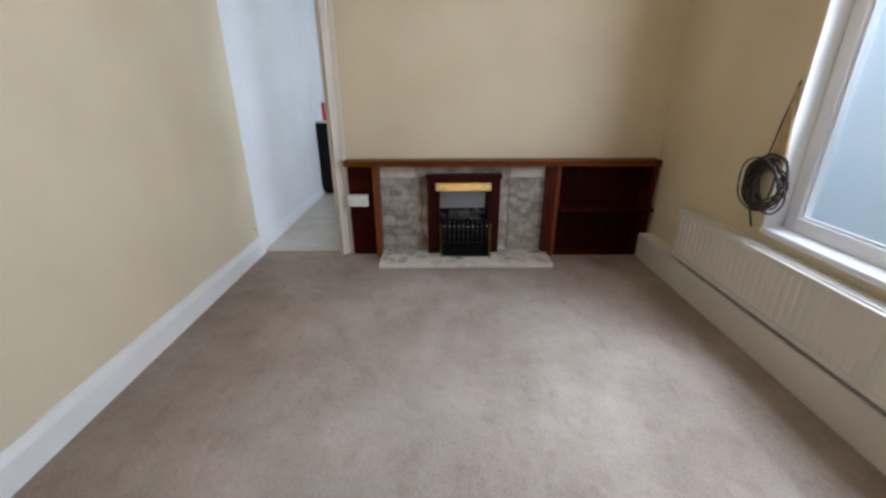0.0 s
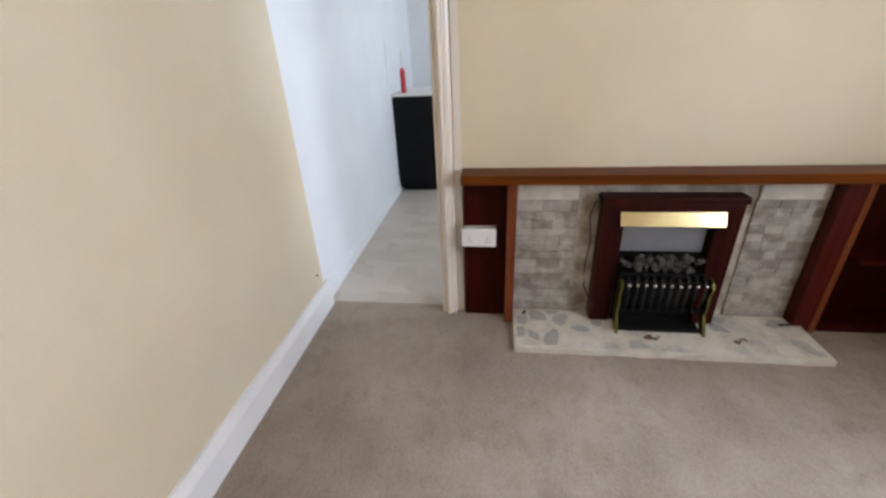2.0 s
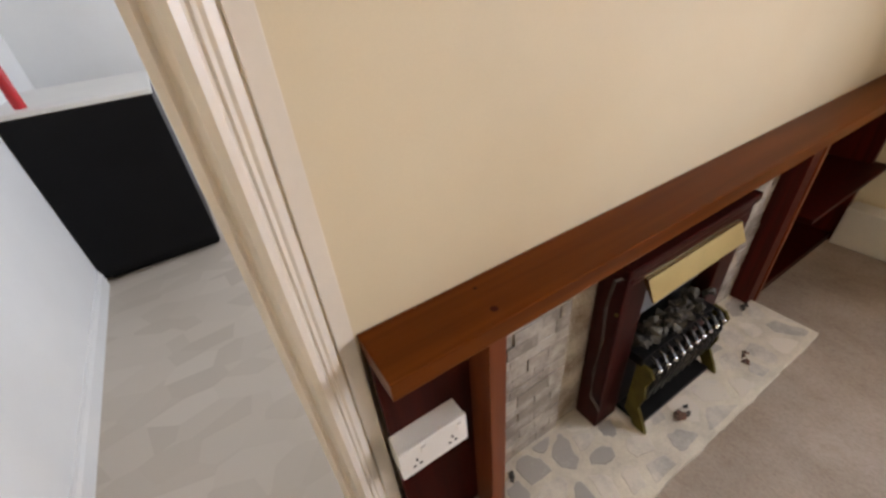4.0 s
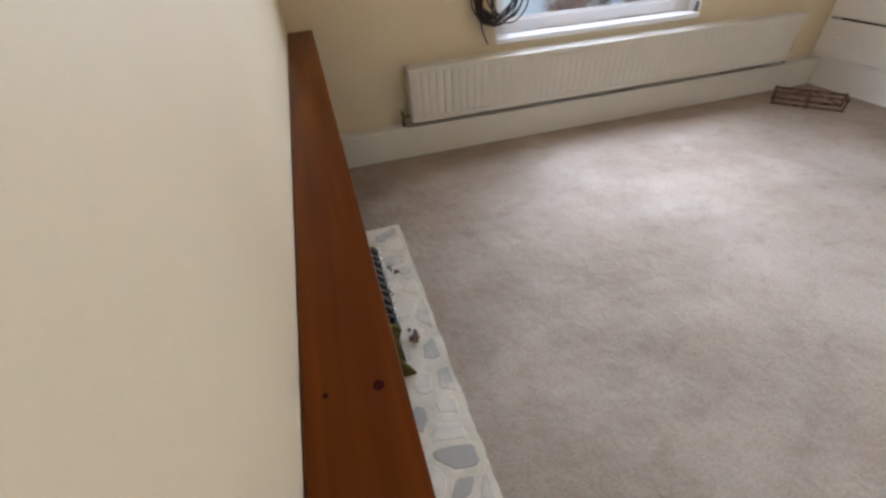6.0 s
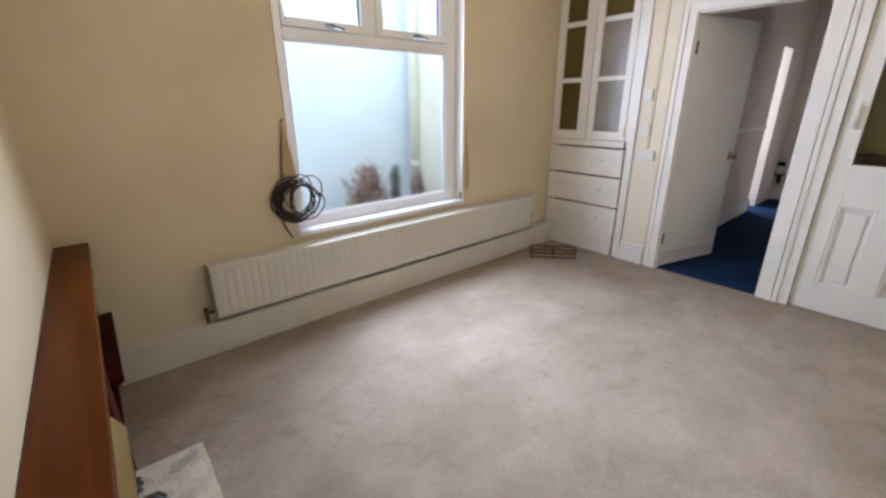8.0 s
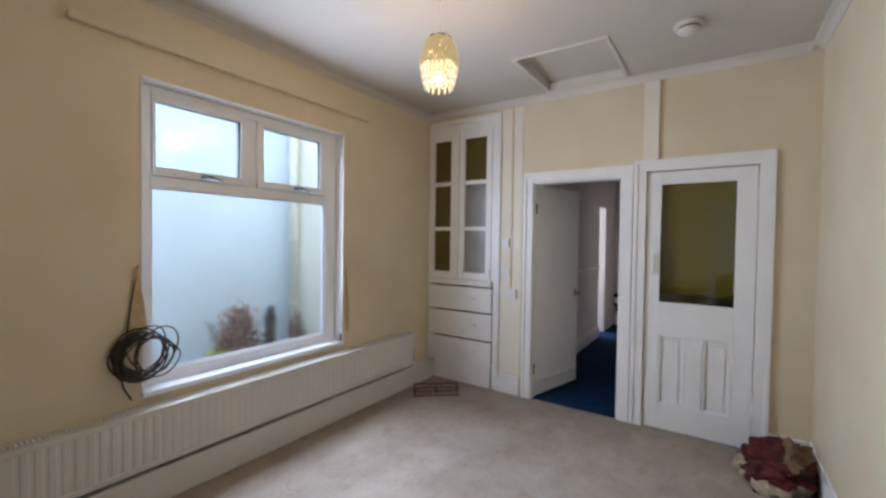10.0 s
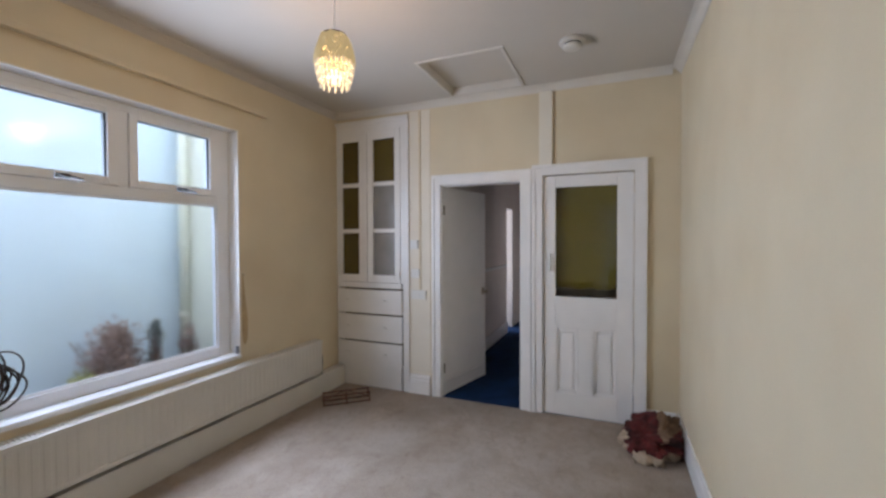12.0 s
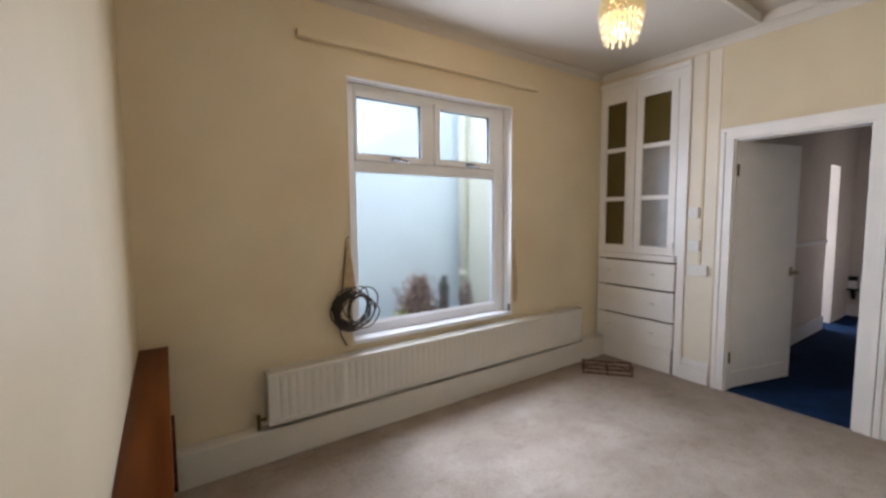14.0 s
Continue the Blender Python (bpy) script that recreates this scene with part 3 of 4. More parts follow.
def settle(ob):
    """Spreads a thing of the chimney wall to the wall's full width."""
    ob.location.x = 0.752 + (ob.location.x - 0.745) * 1.025
    ob.scale.x = 1.025


SURROUND = build_fireplace()
settle(SURROUND)


def voronoi(n, x0, x1, y0, y1, seed):
    """Convex cells that fill a rectangle, one for each of n scattered seeds."""
    rng = random.Random(seed)
    pts = []
    while len(pts) < n:
        best = max(((rng.uniform(x0, x1), rng.uniform(y0, y1)) for _ in range(5)), key=lambda q: min([math.hypot(q[0] - p[0], q[1] - p[1]) for p in pts] or [1]))
        pts.append(best)
    out = []
    for i, (px, py) in enumerate(pts):
        poly = [(x0, y0), (x1, y0), (x1, y1), (x0, y1)]
        for j, (qx, qy) in enumerate(pts):
            if i == j:
                continue
            mx, my, nx, ny = (px + qx) / 2, (py + qy) / 2, qx - px, qy - py
            res = []
            for k in range(len(poly)):
                a, b = poly[k], poly[(k + 1) % len(poly)]
                da, db = (a[0] - mx) * nx + (a[1] - my) * ny, (b[0] - mx) * nx + (b[1] - my) * ny
                if da <= 0:
                    res.append(a)
                if da * db < 0:
                    s = da / (da - db)
                    res.append((a[0] + s * (b[0] - a[0]), a[1] + s * (b[1] - a[1])))
            poly = res
            if len(poly) < 3:
                break
        if len(poly) >= 3:
            out.append(poly)
    return out


def build_hearth():
    h = thing("hearth", (1.62, 3.6, 0), "low hearth slab of grey crazy-paving stones in cream mortar", "hearth")
    edge = [(0.982 + 1.273 * k / 70, 3.469 + 0.005 * noise.noise(Vector((k * 0.31, 2.0, 0.5))) + 0.003 * noise.noise(Vector((k * 1.1, 7.0, 0.5)))) for k in range(71)]
    slab = extrude_profile(bmesh.new(), edge + [(2.255, 3.776), (0.982, 3.776)], "z", 0, 0.030)
    bmesh.ops.bevel(slab, geom=[e for e in slab.edges if min(v.co.z for v in e.verts) > 0.02], offset=0.003, segments=2, affect="EDGES")
    part("slab", slab, MORTAR, h, "cream mortar bed with an uneven front edge")
    rng = random.Random(4)
    for poly in voronoi(46, 0.99, 2.247, 3.476, 3.76, 3):
        cx, cy = sum(q[0] for q in poly) / len(poly), sum(q[1] for q in poly) / len(poly)
        k = rng.uniform(0.62, 0.90)
        bm = bmesh.new()
        poly = [(a[0] + (b[0] - a[0]) * f + rng.uniform(-0.005, 0.005), a[1] + (b[1] - a[1]) * f + rng.uniform(-0.005, 0.005)) for a, b in zip(poly, poly[1:] + poly[:1]) for f in (0.12, 0.5, 0.88)]
        lo = [bm.verts.new((cx + (x - cx) * k, cy + (y - cy) * k, 0.028)) for x, y in poly]
        hi = [bm.verts.new((cx + (x - cx) * k * 0.86, cy + (y - cy) * k * 0.86, 0.0315)) for x, y in poly]
        bm.faces.new(hi)
        for i in range(len(lo)):
            bm.faces.new((lo[i], lo[(i + 1) % len(lo)], hi[(i + 1) % len(lo)], hi[i]))
        part("stone", bm, STONE, h)
    settle(h)


build_hearth()


def build_fire():
    f = thing("electric_fire", (1.6, 3.66, 0.033), "freestanding electric coal-effect fire in a dark mahogany surround with brass trim", "electric fire")
    z0 = 0.033
    part("side_panel", boxes((1.335, 1.425, 3.690, 3.768, z0, 0.642), bev=0.006), FIREWOOD, f)
    part("side_panel", boxes((1.785, 1.875, 3.690, 3.768, z0, 0.642), bev=0.006), FIREWOOD, f)
    part("top_moulding", boxes((1.325, 1.885, 3.682, 3.768, 0.642, 0.672), (1.345, 1.865, 3.687, 3.768, 0.612, 0.642), bev=0.008), FIREWOOD, f)
    part("back_panel", boxes((1.425, 1.785, 3.745, 3.755, z0, 0.615)), BLACK, f)
    part("reflector", boxes((1.43, 1.77, 3.728, 3.734, 0.40, 0.56)), SILVER, f, "dull silver back plate")
    bm = extrude_profile(bmesh.new(), [(3.690, 0.612), (3.679, 0.610), (3.653, 0.555), (3.658, 0.553), (3.690, 0.60)], "x", 1.40, 1.802)
    part("hood", bm, BRASS, f, "polished brass hood strip")
    rng = random.Random(8)
    for i in range(64):
        bed = bmesh.new()
        c = Vector((rng.uniform(1.445, 1.755), rng.uniform(3.665, 3.725), 0.34 + rng.uniform(-0.02, 0.05)))
        v = bmesh.ops.create_icosphere(bed, subdivisions=1, radius=rng.uniform(0.010, 0.019), matrix=Matrix.Translation(c))["verts"]
        for q in v:
            q.co += Vector((rng.uniform(-1, 1), rng.uniform(-1, 1), rng.uniform(-1, 1))) * 0.007
        part("coal", bed, COAL, f)
    part("coal_tray", boxes((1.43, 1.77, 3.652, 3.728, 0.29, 0.325), bev=0.004), BLACK, f)
    part("base_box", boxes((1.43, 1.77, 3.70, 3.728, z0, 0.29)), BLACK, f)
    part("fret_rail", boxes((1.44, 1.80, 3.628, 3.644, 0.272, 0.290), bev=0.003), BLACK, f)
    part("fret_rail", boxes((1.44, 1.80, 3.630, 3.644, 0.135, 0.150), bev=0.003), BLACK, f)
    part("ash_tray", boxes((1.445, 1.795, 3.612, 3.70, z0, 0.050), bev=0.004), BLACK, f)
    for i in range(10):
        x = 1.466 + i * 0.0343
        b = tube(bmesh.new(), [(x, 3.660, 0.312), (x, 3.640, 0.308), (x, 3.622, 0.288), (x, 3.618, 0.25), (x, 3.626, 0.20), (x, 3.632, 0.14)], 0.0065, 6)
        bar = part("fret_bar", b, STEEL, f, "", True)
        # chrome bead added for the bright highlight at the bar's top
        k = bmesh.new()
        bmesh.ops.create_icosphere(k, subdivisions=2, radius=0.0085, matrix=Matrix.Translation((x, 3.619, 0.282)))
        part("cap", k, CHROME, bar, "chrome bead added as the bar's highlight", True)
    for x in (1.437, 1.803):
        leg = bmesh.new()
        prof = [(3.668, 0.30), (3.628, 0.295), (3.613, 0.27), (3.628, 0.22), (3.620, 0.17), (3.630, 0.12), (3.603, 0.07), (3.588, z0), (3.628, z0), (3.643, 0.06), (3.668, 0.08)]
        extrude_profile(leg, prof, "x", x - 0.005, x + 0.005)
        part("fret_leg", leg, OLDBRASS, f, "tarnished brass side leg of the fret")
    c = tube(bmesh.new(), [(1.335, 3.70, 0.64), (1.30, 3.70, 0.65), (1.285, 3.70, 0.58), (1.30, 3.702, 0.45), (1.288, 3.70, 0.33), (1.295, 3.70, 0.22), (1.325, 3.69, 0.15), (1.336, 3.69, 0.12)], 0.004)
    part("cable", c, CABLE, f, "dark power cable")
    part("screw", cyl(bmesh.new(), (1.335, 3.70, 0.52), (1.332, 3.70, 0.52), 0.005), OLDBRASS, f)
    settle(f)
    f.scale.z = 0.976


build_fire()


def crumb(name, centre, r, m, label, cat):
    rng = random.Random(name + str(centre[0]))
    bm = bmesh.new()
    for i in range(4):
        c = Vector(centre) + Vector((rng.uniform(-1, 1) * r, rng.uniform(-1, 1) * r, r * 0.25))
        v = bmesh.ops.create_icosphere(bm, subdivisions=1, radius=r * 0.5, matrix=Matrix.Translation(c) @ Matrix.Diagonal((1.3, 0.9, 0.5, 1)))["verts"]
        for q in v:
            q.co += Vector((rng.uniform(-1, 1), rng.uniform(-1, 1), rng.uniform(-0.3, 0.3))) * r * 0.3
    return solid(name, bm, m, label, cat, group="scraps on the hearth")


crumb("coal_fragment", (1.590, 3.575, 0.036), 0.022, RUST, "loose dark brown scraps lying below the fire", "debris")
crumb("coal_fragment", (1.625, 3.562, 0.036), 0.014, COAL, "small black scrap lying below the fire", "debris")
crumb("coal_fragment", (1.965, 3.558, 0.036), 0.013, RUST, "loose brown scraps lying on the hearth", "debris")
crumb("coal_fragment", (1.995, 3.575, 0.036), 0.009, RUST, "loose brown scraps lying on the hearth", "debris")
crumb("coal_fragment", (2.215, 3.690, 0.036), 0.020, COAL, "dark scraps lying by the bookcase", "debris")
crumb("coal_fragment", (1.045, 3.725, 0.036), 0.014, COAL, "small dark scrap lying by the varnished upright", "debris")


def double_socket_fire():
    s = thing("double_socket", (0.82, 3.755, 0.41), "white double power socket on the fireplace side panel", "socket")
    part("back_box", boxes((0.742, 0.892, 3.715, 3.755, 0.412, 0.497), bev=0.004), PLASTIC, s)
    part("face_plate", boxes((0.740, 0.894, 3.706, 3.715, 0.410, 0.499), bev=0.004), PLASTIC, s)
    for x in (0.775, 0.857):
        b = boxes((x - 0.010, x - 0.004, 3.7045, 3.7065, 0.435, 0.438), (x + 0.004, x + 0.010, 3.7045, 3.7065, 0.435, 0.438), (x - 0.002, x + 0.002, 3.7045, 3.7065, 0.450, 0.457))
        part("pin_holes", b, BLACK, s)
        part("rocker", boxes((x + 0.012, x + 0.022, 3.703, 3.707, 0.468, 0.486), bev=0.001), PLASTIC, s)
    settle(s)


double_socket_fire()

# ---- built-in corner cupboard ----
def build_cupboard():
    c = thing("corner_cupboard", (2.7, 0, 0), "tall built-in white cupboard with glazed doors above three drawers", "cupboard")
    y = 0.012
    part("carcass_stile", boxes((2.28, 2.340, -0.10, y, 0, 1.045), (2.28, 2.365, -0.10, y, 1.045, 2.665)), GLOSS, c)
    part("carcass_stile", boxes((3.09, XE, -0.10, y, 0, 2.665)), GLOSS, c)
    part("carcass_rail", boxes((2.365, 3.09, -0.10, y, 2.55, 2.665)), GLOSS, c)
    for za, zb in ((0.992, 1.045), (0.734, 0.740), (0.458, 0.464), (0.19, 0.210)):
        part("carcass_rail", boxes((2.365, 3.09, -0.10, y, za, zb)), GLOSS, c)
    part("kick_board", boxes((2.365, 3.09, -0.10, y, 0, 0.19)), GLOSS, c)
    for x, zs in ((2.366, (1.18, 2.36)), (3.089, (1.18, 2.36))):
        for z in zs:
            part("hinge", cyl(bmesh.new(), (x, y + 0.009, z), (x, y + 0.009, z + 0.06), 0.005, seg=10), GLOSS, c)
    # dark olive puts the shade inside the drawer gaps into the back's colour
    part("back_panel", boxes((2.28, XE, -0.115, -0.10, 0, 2.665)), OLIVE, c, "cupboard back, darkened for the shade in the gaps")
    part("cornice", boxes((2.275, XE, y, y + 0.02, 2.625, 2.668), bev=0.006), GLOSS, c)
    part("side_bead", boxes((2.272, 2.288, y, y + 0.012, 0, 2.625), bev=0.004), GLOSS, c)
    for x0, x1 in ((2.367, 2.735), (2.742, 3.088)):
        a, b = (2.428, 2.674) if x0 < 2.5 else (2.836, 3.040)
        d = part("door", boxes((x0, a, -0.012, y + 0.008, 1.05, 2.548), (b, x1, -0.012, y + 0.008, 1.05, 2.548), (a, b, -0.012, y + 0.008, 1.05, 1.125), (a, b, -0.012, y + 0.008, 2.465, 2.548),
                               (a, b, -0.010, y + 0.006, 1.543, 1.583), (a, b, -0.010, y + 0.006, 2.005, 2.045), bev=0.004), GLOSS, c)
        # the two lower panes of the first door carry the painted reflection
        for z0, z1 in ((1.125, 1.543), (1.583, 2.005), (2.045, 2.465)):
            part("pane", boxes((a - 0.004, b + 0.004, -0.006, -0.002, z0 - 0.004, z1 + 0.004)), SHEENPANE if x0 < 2.5 and z0 < 2 else OLIVE, d, "obscured glass pane, window reflection painted grey" if x0 < 2.5 and z0 < 2 else "obscured olive-brown glass pane")
    part("latch", boxes((2.372, 2.384, y + 0.008, y + 0.02, 1.10, 1.16), bev=0.002), GLOSS, c)
    for z0, z1, tilt in ((0.742, 0.977, 0.010), (0.466, 0.722, 0.003), (0.212, 0.447, 0.007)):
        d = part("drawer", boxes((2.348, 3.098, y - 0.006, y + 0.012 + tilt, z0, z1), bev=0.004), GLOSS, c)
        for x in (2.53, 2.965):
            k = cyl(bmesh.new(), (x, y + 0.012 + tilt, (z0 + z1) / 2 + 0.01), (x, y + 0.03 + tilt, (z0 + z1) / 2 + 0.01), 0.007)
            box(k, x - 0.022, x + 0.022, y + 0.026 + tilt, y + 0.036 + tilt, (z0 + z1) / 2 + 0.004, (z0 + z1) / 2 + 0.016, 0.004)
            part("handle", k, PLASTIC, d, "small pale drawer handle")


build_cupboard()

# ---- closet door with glazed top ----
def build_closet_door():
    d = thing("door_2", (0.66, -0.02, 0), "white closet door with obscured olive glass and two lower panels, closed", "door", "", "structure")
    x0, x1, ya, yb = CX0 + 0.0085, CX1 - 0.0085, -0.045, -0.004
    gx0, gx1, gz0, gz1 = 0.437, 0.912, 0.992, 1.90
    part("stile", boxes((x0, gx0, ya, yb, 0.002, 1.996), bev=0.003), GLOSS, d)
    part("stile", boxes((gx1, x1, ya, yb, 0.002, 1.996), bev=0.003), GLOSS, d)
    part("rail", boxes((gx0, gx1, ya, yb, gz1, 1.996), bev=0.003), GLOSS, d)
    part("rail", boxes((gx0, gx1, ya, yb, 0.735, gz0), bev=0.003), GLOSS, d)
    part("rail", boxes((gx0, gx1, ya, yb, 0.002, 0.19), bev=0.003), GLOSS, d)
    part("muntin", boxes((0.62, 0.728, ya, yb, 0.19, 0.735), bev=0.003), GLOSS, d)
    part("pane", boxes((gx0 - 0.005, gx1 + 0.005, -0.028, -0.022, gz0 - 0.005, gz1 + 0.005)), CLEAR, d, "clear glass pane").visible_shadow = False
    for a, b in ((gx0, 0.62), (0.728, gx1)):
        part("panel", boxes((a, b, -0.040, -0.026, 0.19, 0.735), (a + 0.040, b - 0.040, -0.026, -0.016, 0.230, 0.695), bev=0.008), GLOSS, d)
        part("bead", boxes((a, a + 0.018, -0.026, -0.008, 0.19, 0.735), (b - 0.018, b, -0.026, -0.008, 0.19, 0.735), (a + 0.018, b - 0.018, -0.026, -0.008, 0.19, 0.208), (a + 0.018, b - 0.018, -0.026, -0.008, 0.717, 0.735), bev=0.006), GLOSS, d)
    h = boxes((0.945, 0.975, -0.004, 0.006, 1.20, 1.36), bev=0.004)
    cyl(h, (0.96, 0.006, 1.32), (0.96, 0.03, 1.32), 0.008)
    cyl(h, (0.96, 0.006, 1.23), (0.96, 0.03, 1.23), 0.008)
    box(h, 0.951, 0.969, 0.026, 0.038, 1.21, 1.34, 0.004)
    part("handle", h, PLASTIC, d, "white pull handle")
    for z in (0.25, 1.75):
        part("hinge", cyl(bmesh.new(), (x0 - 0.002, 0.0, z), (x0 - 0.002, 0.0, z + 0.08), 0.006), GLOSS, d)


build_closet_door()


def build_curtain():
    bm = bmesh.new()
    n, m = 60, 14
    g = [[bm.verts.new((0.40 + 0.55 * i / n, -0.075 + 0.0006 * math.sin(i * 0.55) + 0.001 * math.sin(i * 0.21 + j * 0.3), 1.055 + 0.90 * j / m + 0.008 * math.sin(i * 0.3))) for i in range(n + 1)] for j in range(m + 1)]
    for j in range(m):
        for i in range(n):
            bm.faces.new((g[j][i], g[j][i + 1], g[j + 1][i + 1], g[j + 1][i]))
    bmesh.ops.solidify(bm, geom=list(bm.faces), thickness=0.003)
    c = thing("door_curtain", (0.66, -0.075, 1.05), "olive green cloth curtain hung behind the closet glass", "curtain")
    part("cloth", bm, OLIVECLOTH, c, "", True)
    part("rod", cyl(bmesh.new(), (0.33, -0.075, 1.955), (1.0, -0.075, 1.955), 0.005, seg=8), BRASS, c)


build_curtain()

KNOB = mat("dull_brass", (0.42, 0.36, 0.27), 0.42, 0.15, 20, 150, 0.1, metal=0.8)


# ---- hall door, standing open into the hallway ----
def build_hall_door():
    hinge = (1.93, -0.03)
    d = thing("door_1", (*hinge, 0), "flush white hall door standing open on its hinges", "door", "", "structure")
    w, t = 0.735, 0.036
    bm = boxes((hinge[0] - w, hinge[0], hinge[1] - t, hinge[1], 0.012, 1.964), bev=0.003)
    part("leaf", bm, GLOSS, d)
    part("kick_rail", boxes((hinge[0] - w + 0.02, hinge[0] - 0.02, hinge[1], hinge[1] + 0.010, 0.125, 0.15), bev=0.004), GLOSS, d)
    k = boxes((hinge[0] - w + 0.035, hinge[0] - w + 0.075, hinge[1], hinge[1] + 0.004, 0.885, 0.96), bev=0.002)
    cyl(k, (hinge[0] - w + 0.055, hinge[1], 0.92), (hinge[0] - w + 0.055, hinge[1] + 0.03, 0.92), 0.010)
    bmesh.ops.create_uvsphere(k, u_segments=16, v_segments=10, radius=0.024, matrix=Matrix.Translation((hinge[0] - w + 0.055, hinge[1] + 0.040, 0.92)))
    part("knob", k, KNOB, d, "small dull brass door knob")
    for z in (0.22, 1.70):
        part("hinge", boxes((hinge[0] - 0.004, hinge[0] + 0.006, hinge[1] - 0.02, hinge[1] + 0.008, z, z + 0.09), bev=0.002), OLDBRASS, d, "brass hinge")
    d.rotation_euler = (0, 0, radians(75))


build_hall_door()

# ---- wall fittings beside the cupboard ----
OFFWHITE = mat("off_white_surface", (0.80, 0.745, 0.635), 0.6, 0.035, 3, 220, 0.12, stain=0.05)
# thin skin over the wall here, paler than CREAM
structure("wall_strip_door", boxes((2.056, 2.271, 0, 0.004, 0.186, 2.69)), OFFWHITE, "thin pale cream skin on the wall between cupboard and door", "wall")
solid("cable_trunking", boxes((2.150, 2.170, 0, 0.012, 1.0, 2.69), bev=0.003), CREAM, "thin painted cable trunking running up the wall", "cable trunking")
solid("cable_trunking", boxes((0.937, 1.045, 0, 0.024, 2.085, 2.70), bev=0.003), OFFWHITE, "wide pale painted boxing above the closet door", "cable trunking")
for name, x0, x1, z0, z1, label in (("light_switch", 2.173, 2.255, 1.385, 1.468, "white plastic light switch"), ("socket", 2.157, 2.245, 1.11, 1.195, "white plastic single socket"), ("double_socket", 2.090, 2.242, 0.91, 0.993, "white double power socket")):
    s = thing(name, ((x0 + x1) / 2, 0, z0), label + " beside the cupboard", "socket" if "socket" in name else "switch")
    part("back_box", boxes((x0 + 0.004, x1 - 0.004, 0, 0.03, z0 + 0.004, z1 - 0.004), bev=0.003), PLASTIC, s)
    part("face_plate", boxes((x0, x1, 0.03, 0.038, z0, z1), bev=0.003), PLASTIC, s)
    cx = (x0 + x1) / 2
    part("rocker", boxes((cx - 0.008, cx + 0.008, 0.038, 0.042, z0 + 0.03, z0 + 0.055), bev=0.002), PLASTIC, s)

# ---- ceiling ----
def build_hatch():
    h = thing("loft_hatch", (1.47, 0.46, H), "white loft hatch with a moulded frame in the ceiling", "hatch")
    x0, x1, y0, y1 = 1.148, 1.802, 0.097, 0.836
    part("frame", boxes((x0, x0 + 0.022, y0, y1, H - 0.010, H + 0.059), (x1 - 0.022, x1, y0, y1, H - 0.010, H + 0.059), (x0 + 0.022, x1 - 0.022, y0, y0 + 0.020, H - 0.010, H + 0.059), (x0 + 0.022, x1 - 0.022, y1 - 0.020, y1, H - 0.010, H + 0.059), bev=0.003), COVE, h)
    part("panel", boxes((1.168, 1.782, 0.115, 0.818, H + 0.06, H + 0.08)), CEIL, h)


build_hatch()
d = thing("smoke_detector", (0.715, 0.73, H - 0.05), "round white smoke detector on the ceiling", "smoke detector")
part("base", lathe(bmesh.new(), (0.715, 0.73), [(0, H), (0.080, H), (0.082, H - 0.018), (0.074, H - 0.024), (0, H - 0.024)]), COVE, d, "", True)
part("cover", lathe(bmesh.new(), (0.715, 0.73), [(0.056, H - 0.033), (0.062, H - 0.037), (0.058, H - 0.048), (0.046, H - 0.056), (0.0, H - 0.058)]), COVE, d, "", True)
part("vent_ring", lathe(bmesh.new(), (0.715, 0.73), [(0.055, H - 0.023), (0.055, H - 0.035)]), BLACK, d, "dark vent slot ring", True)


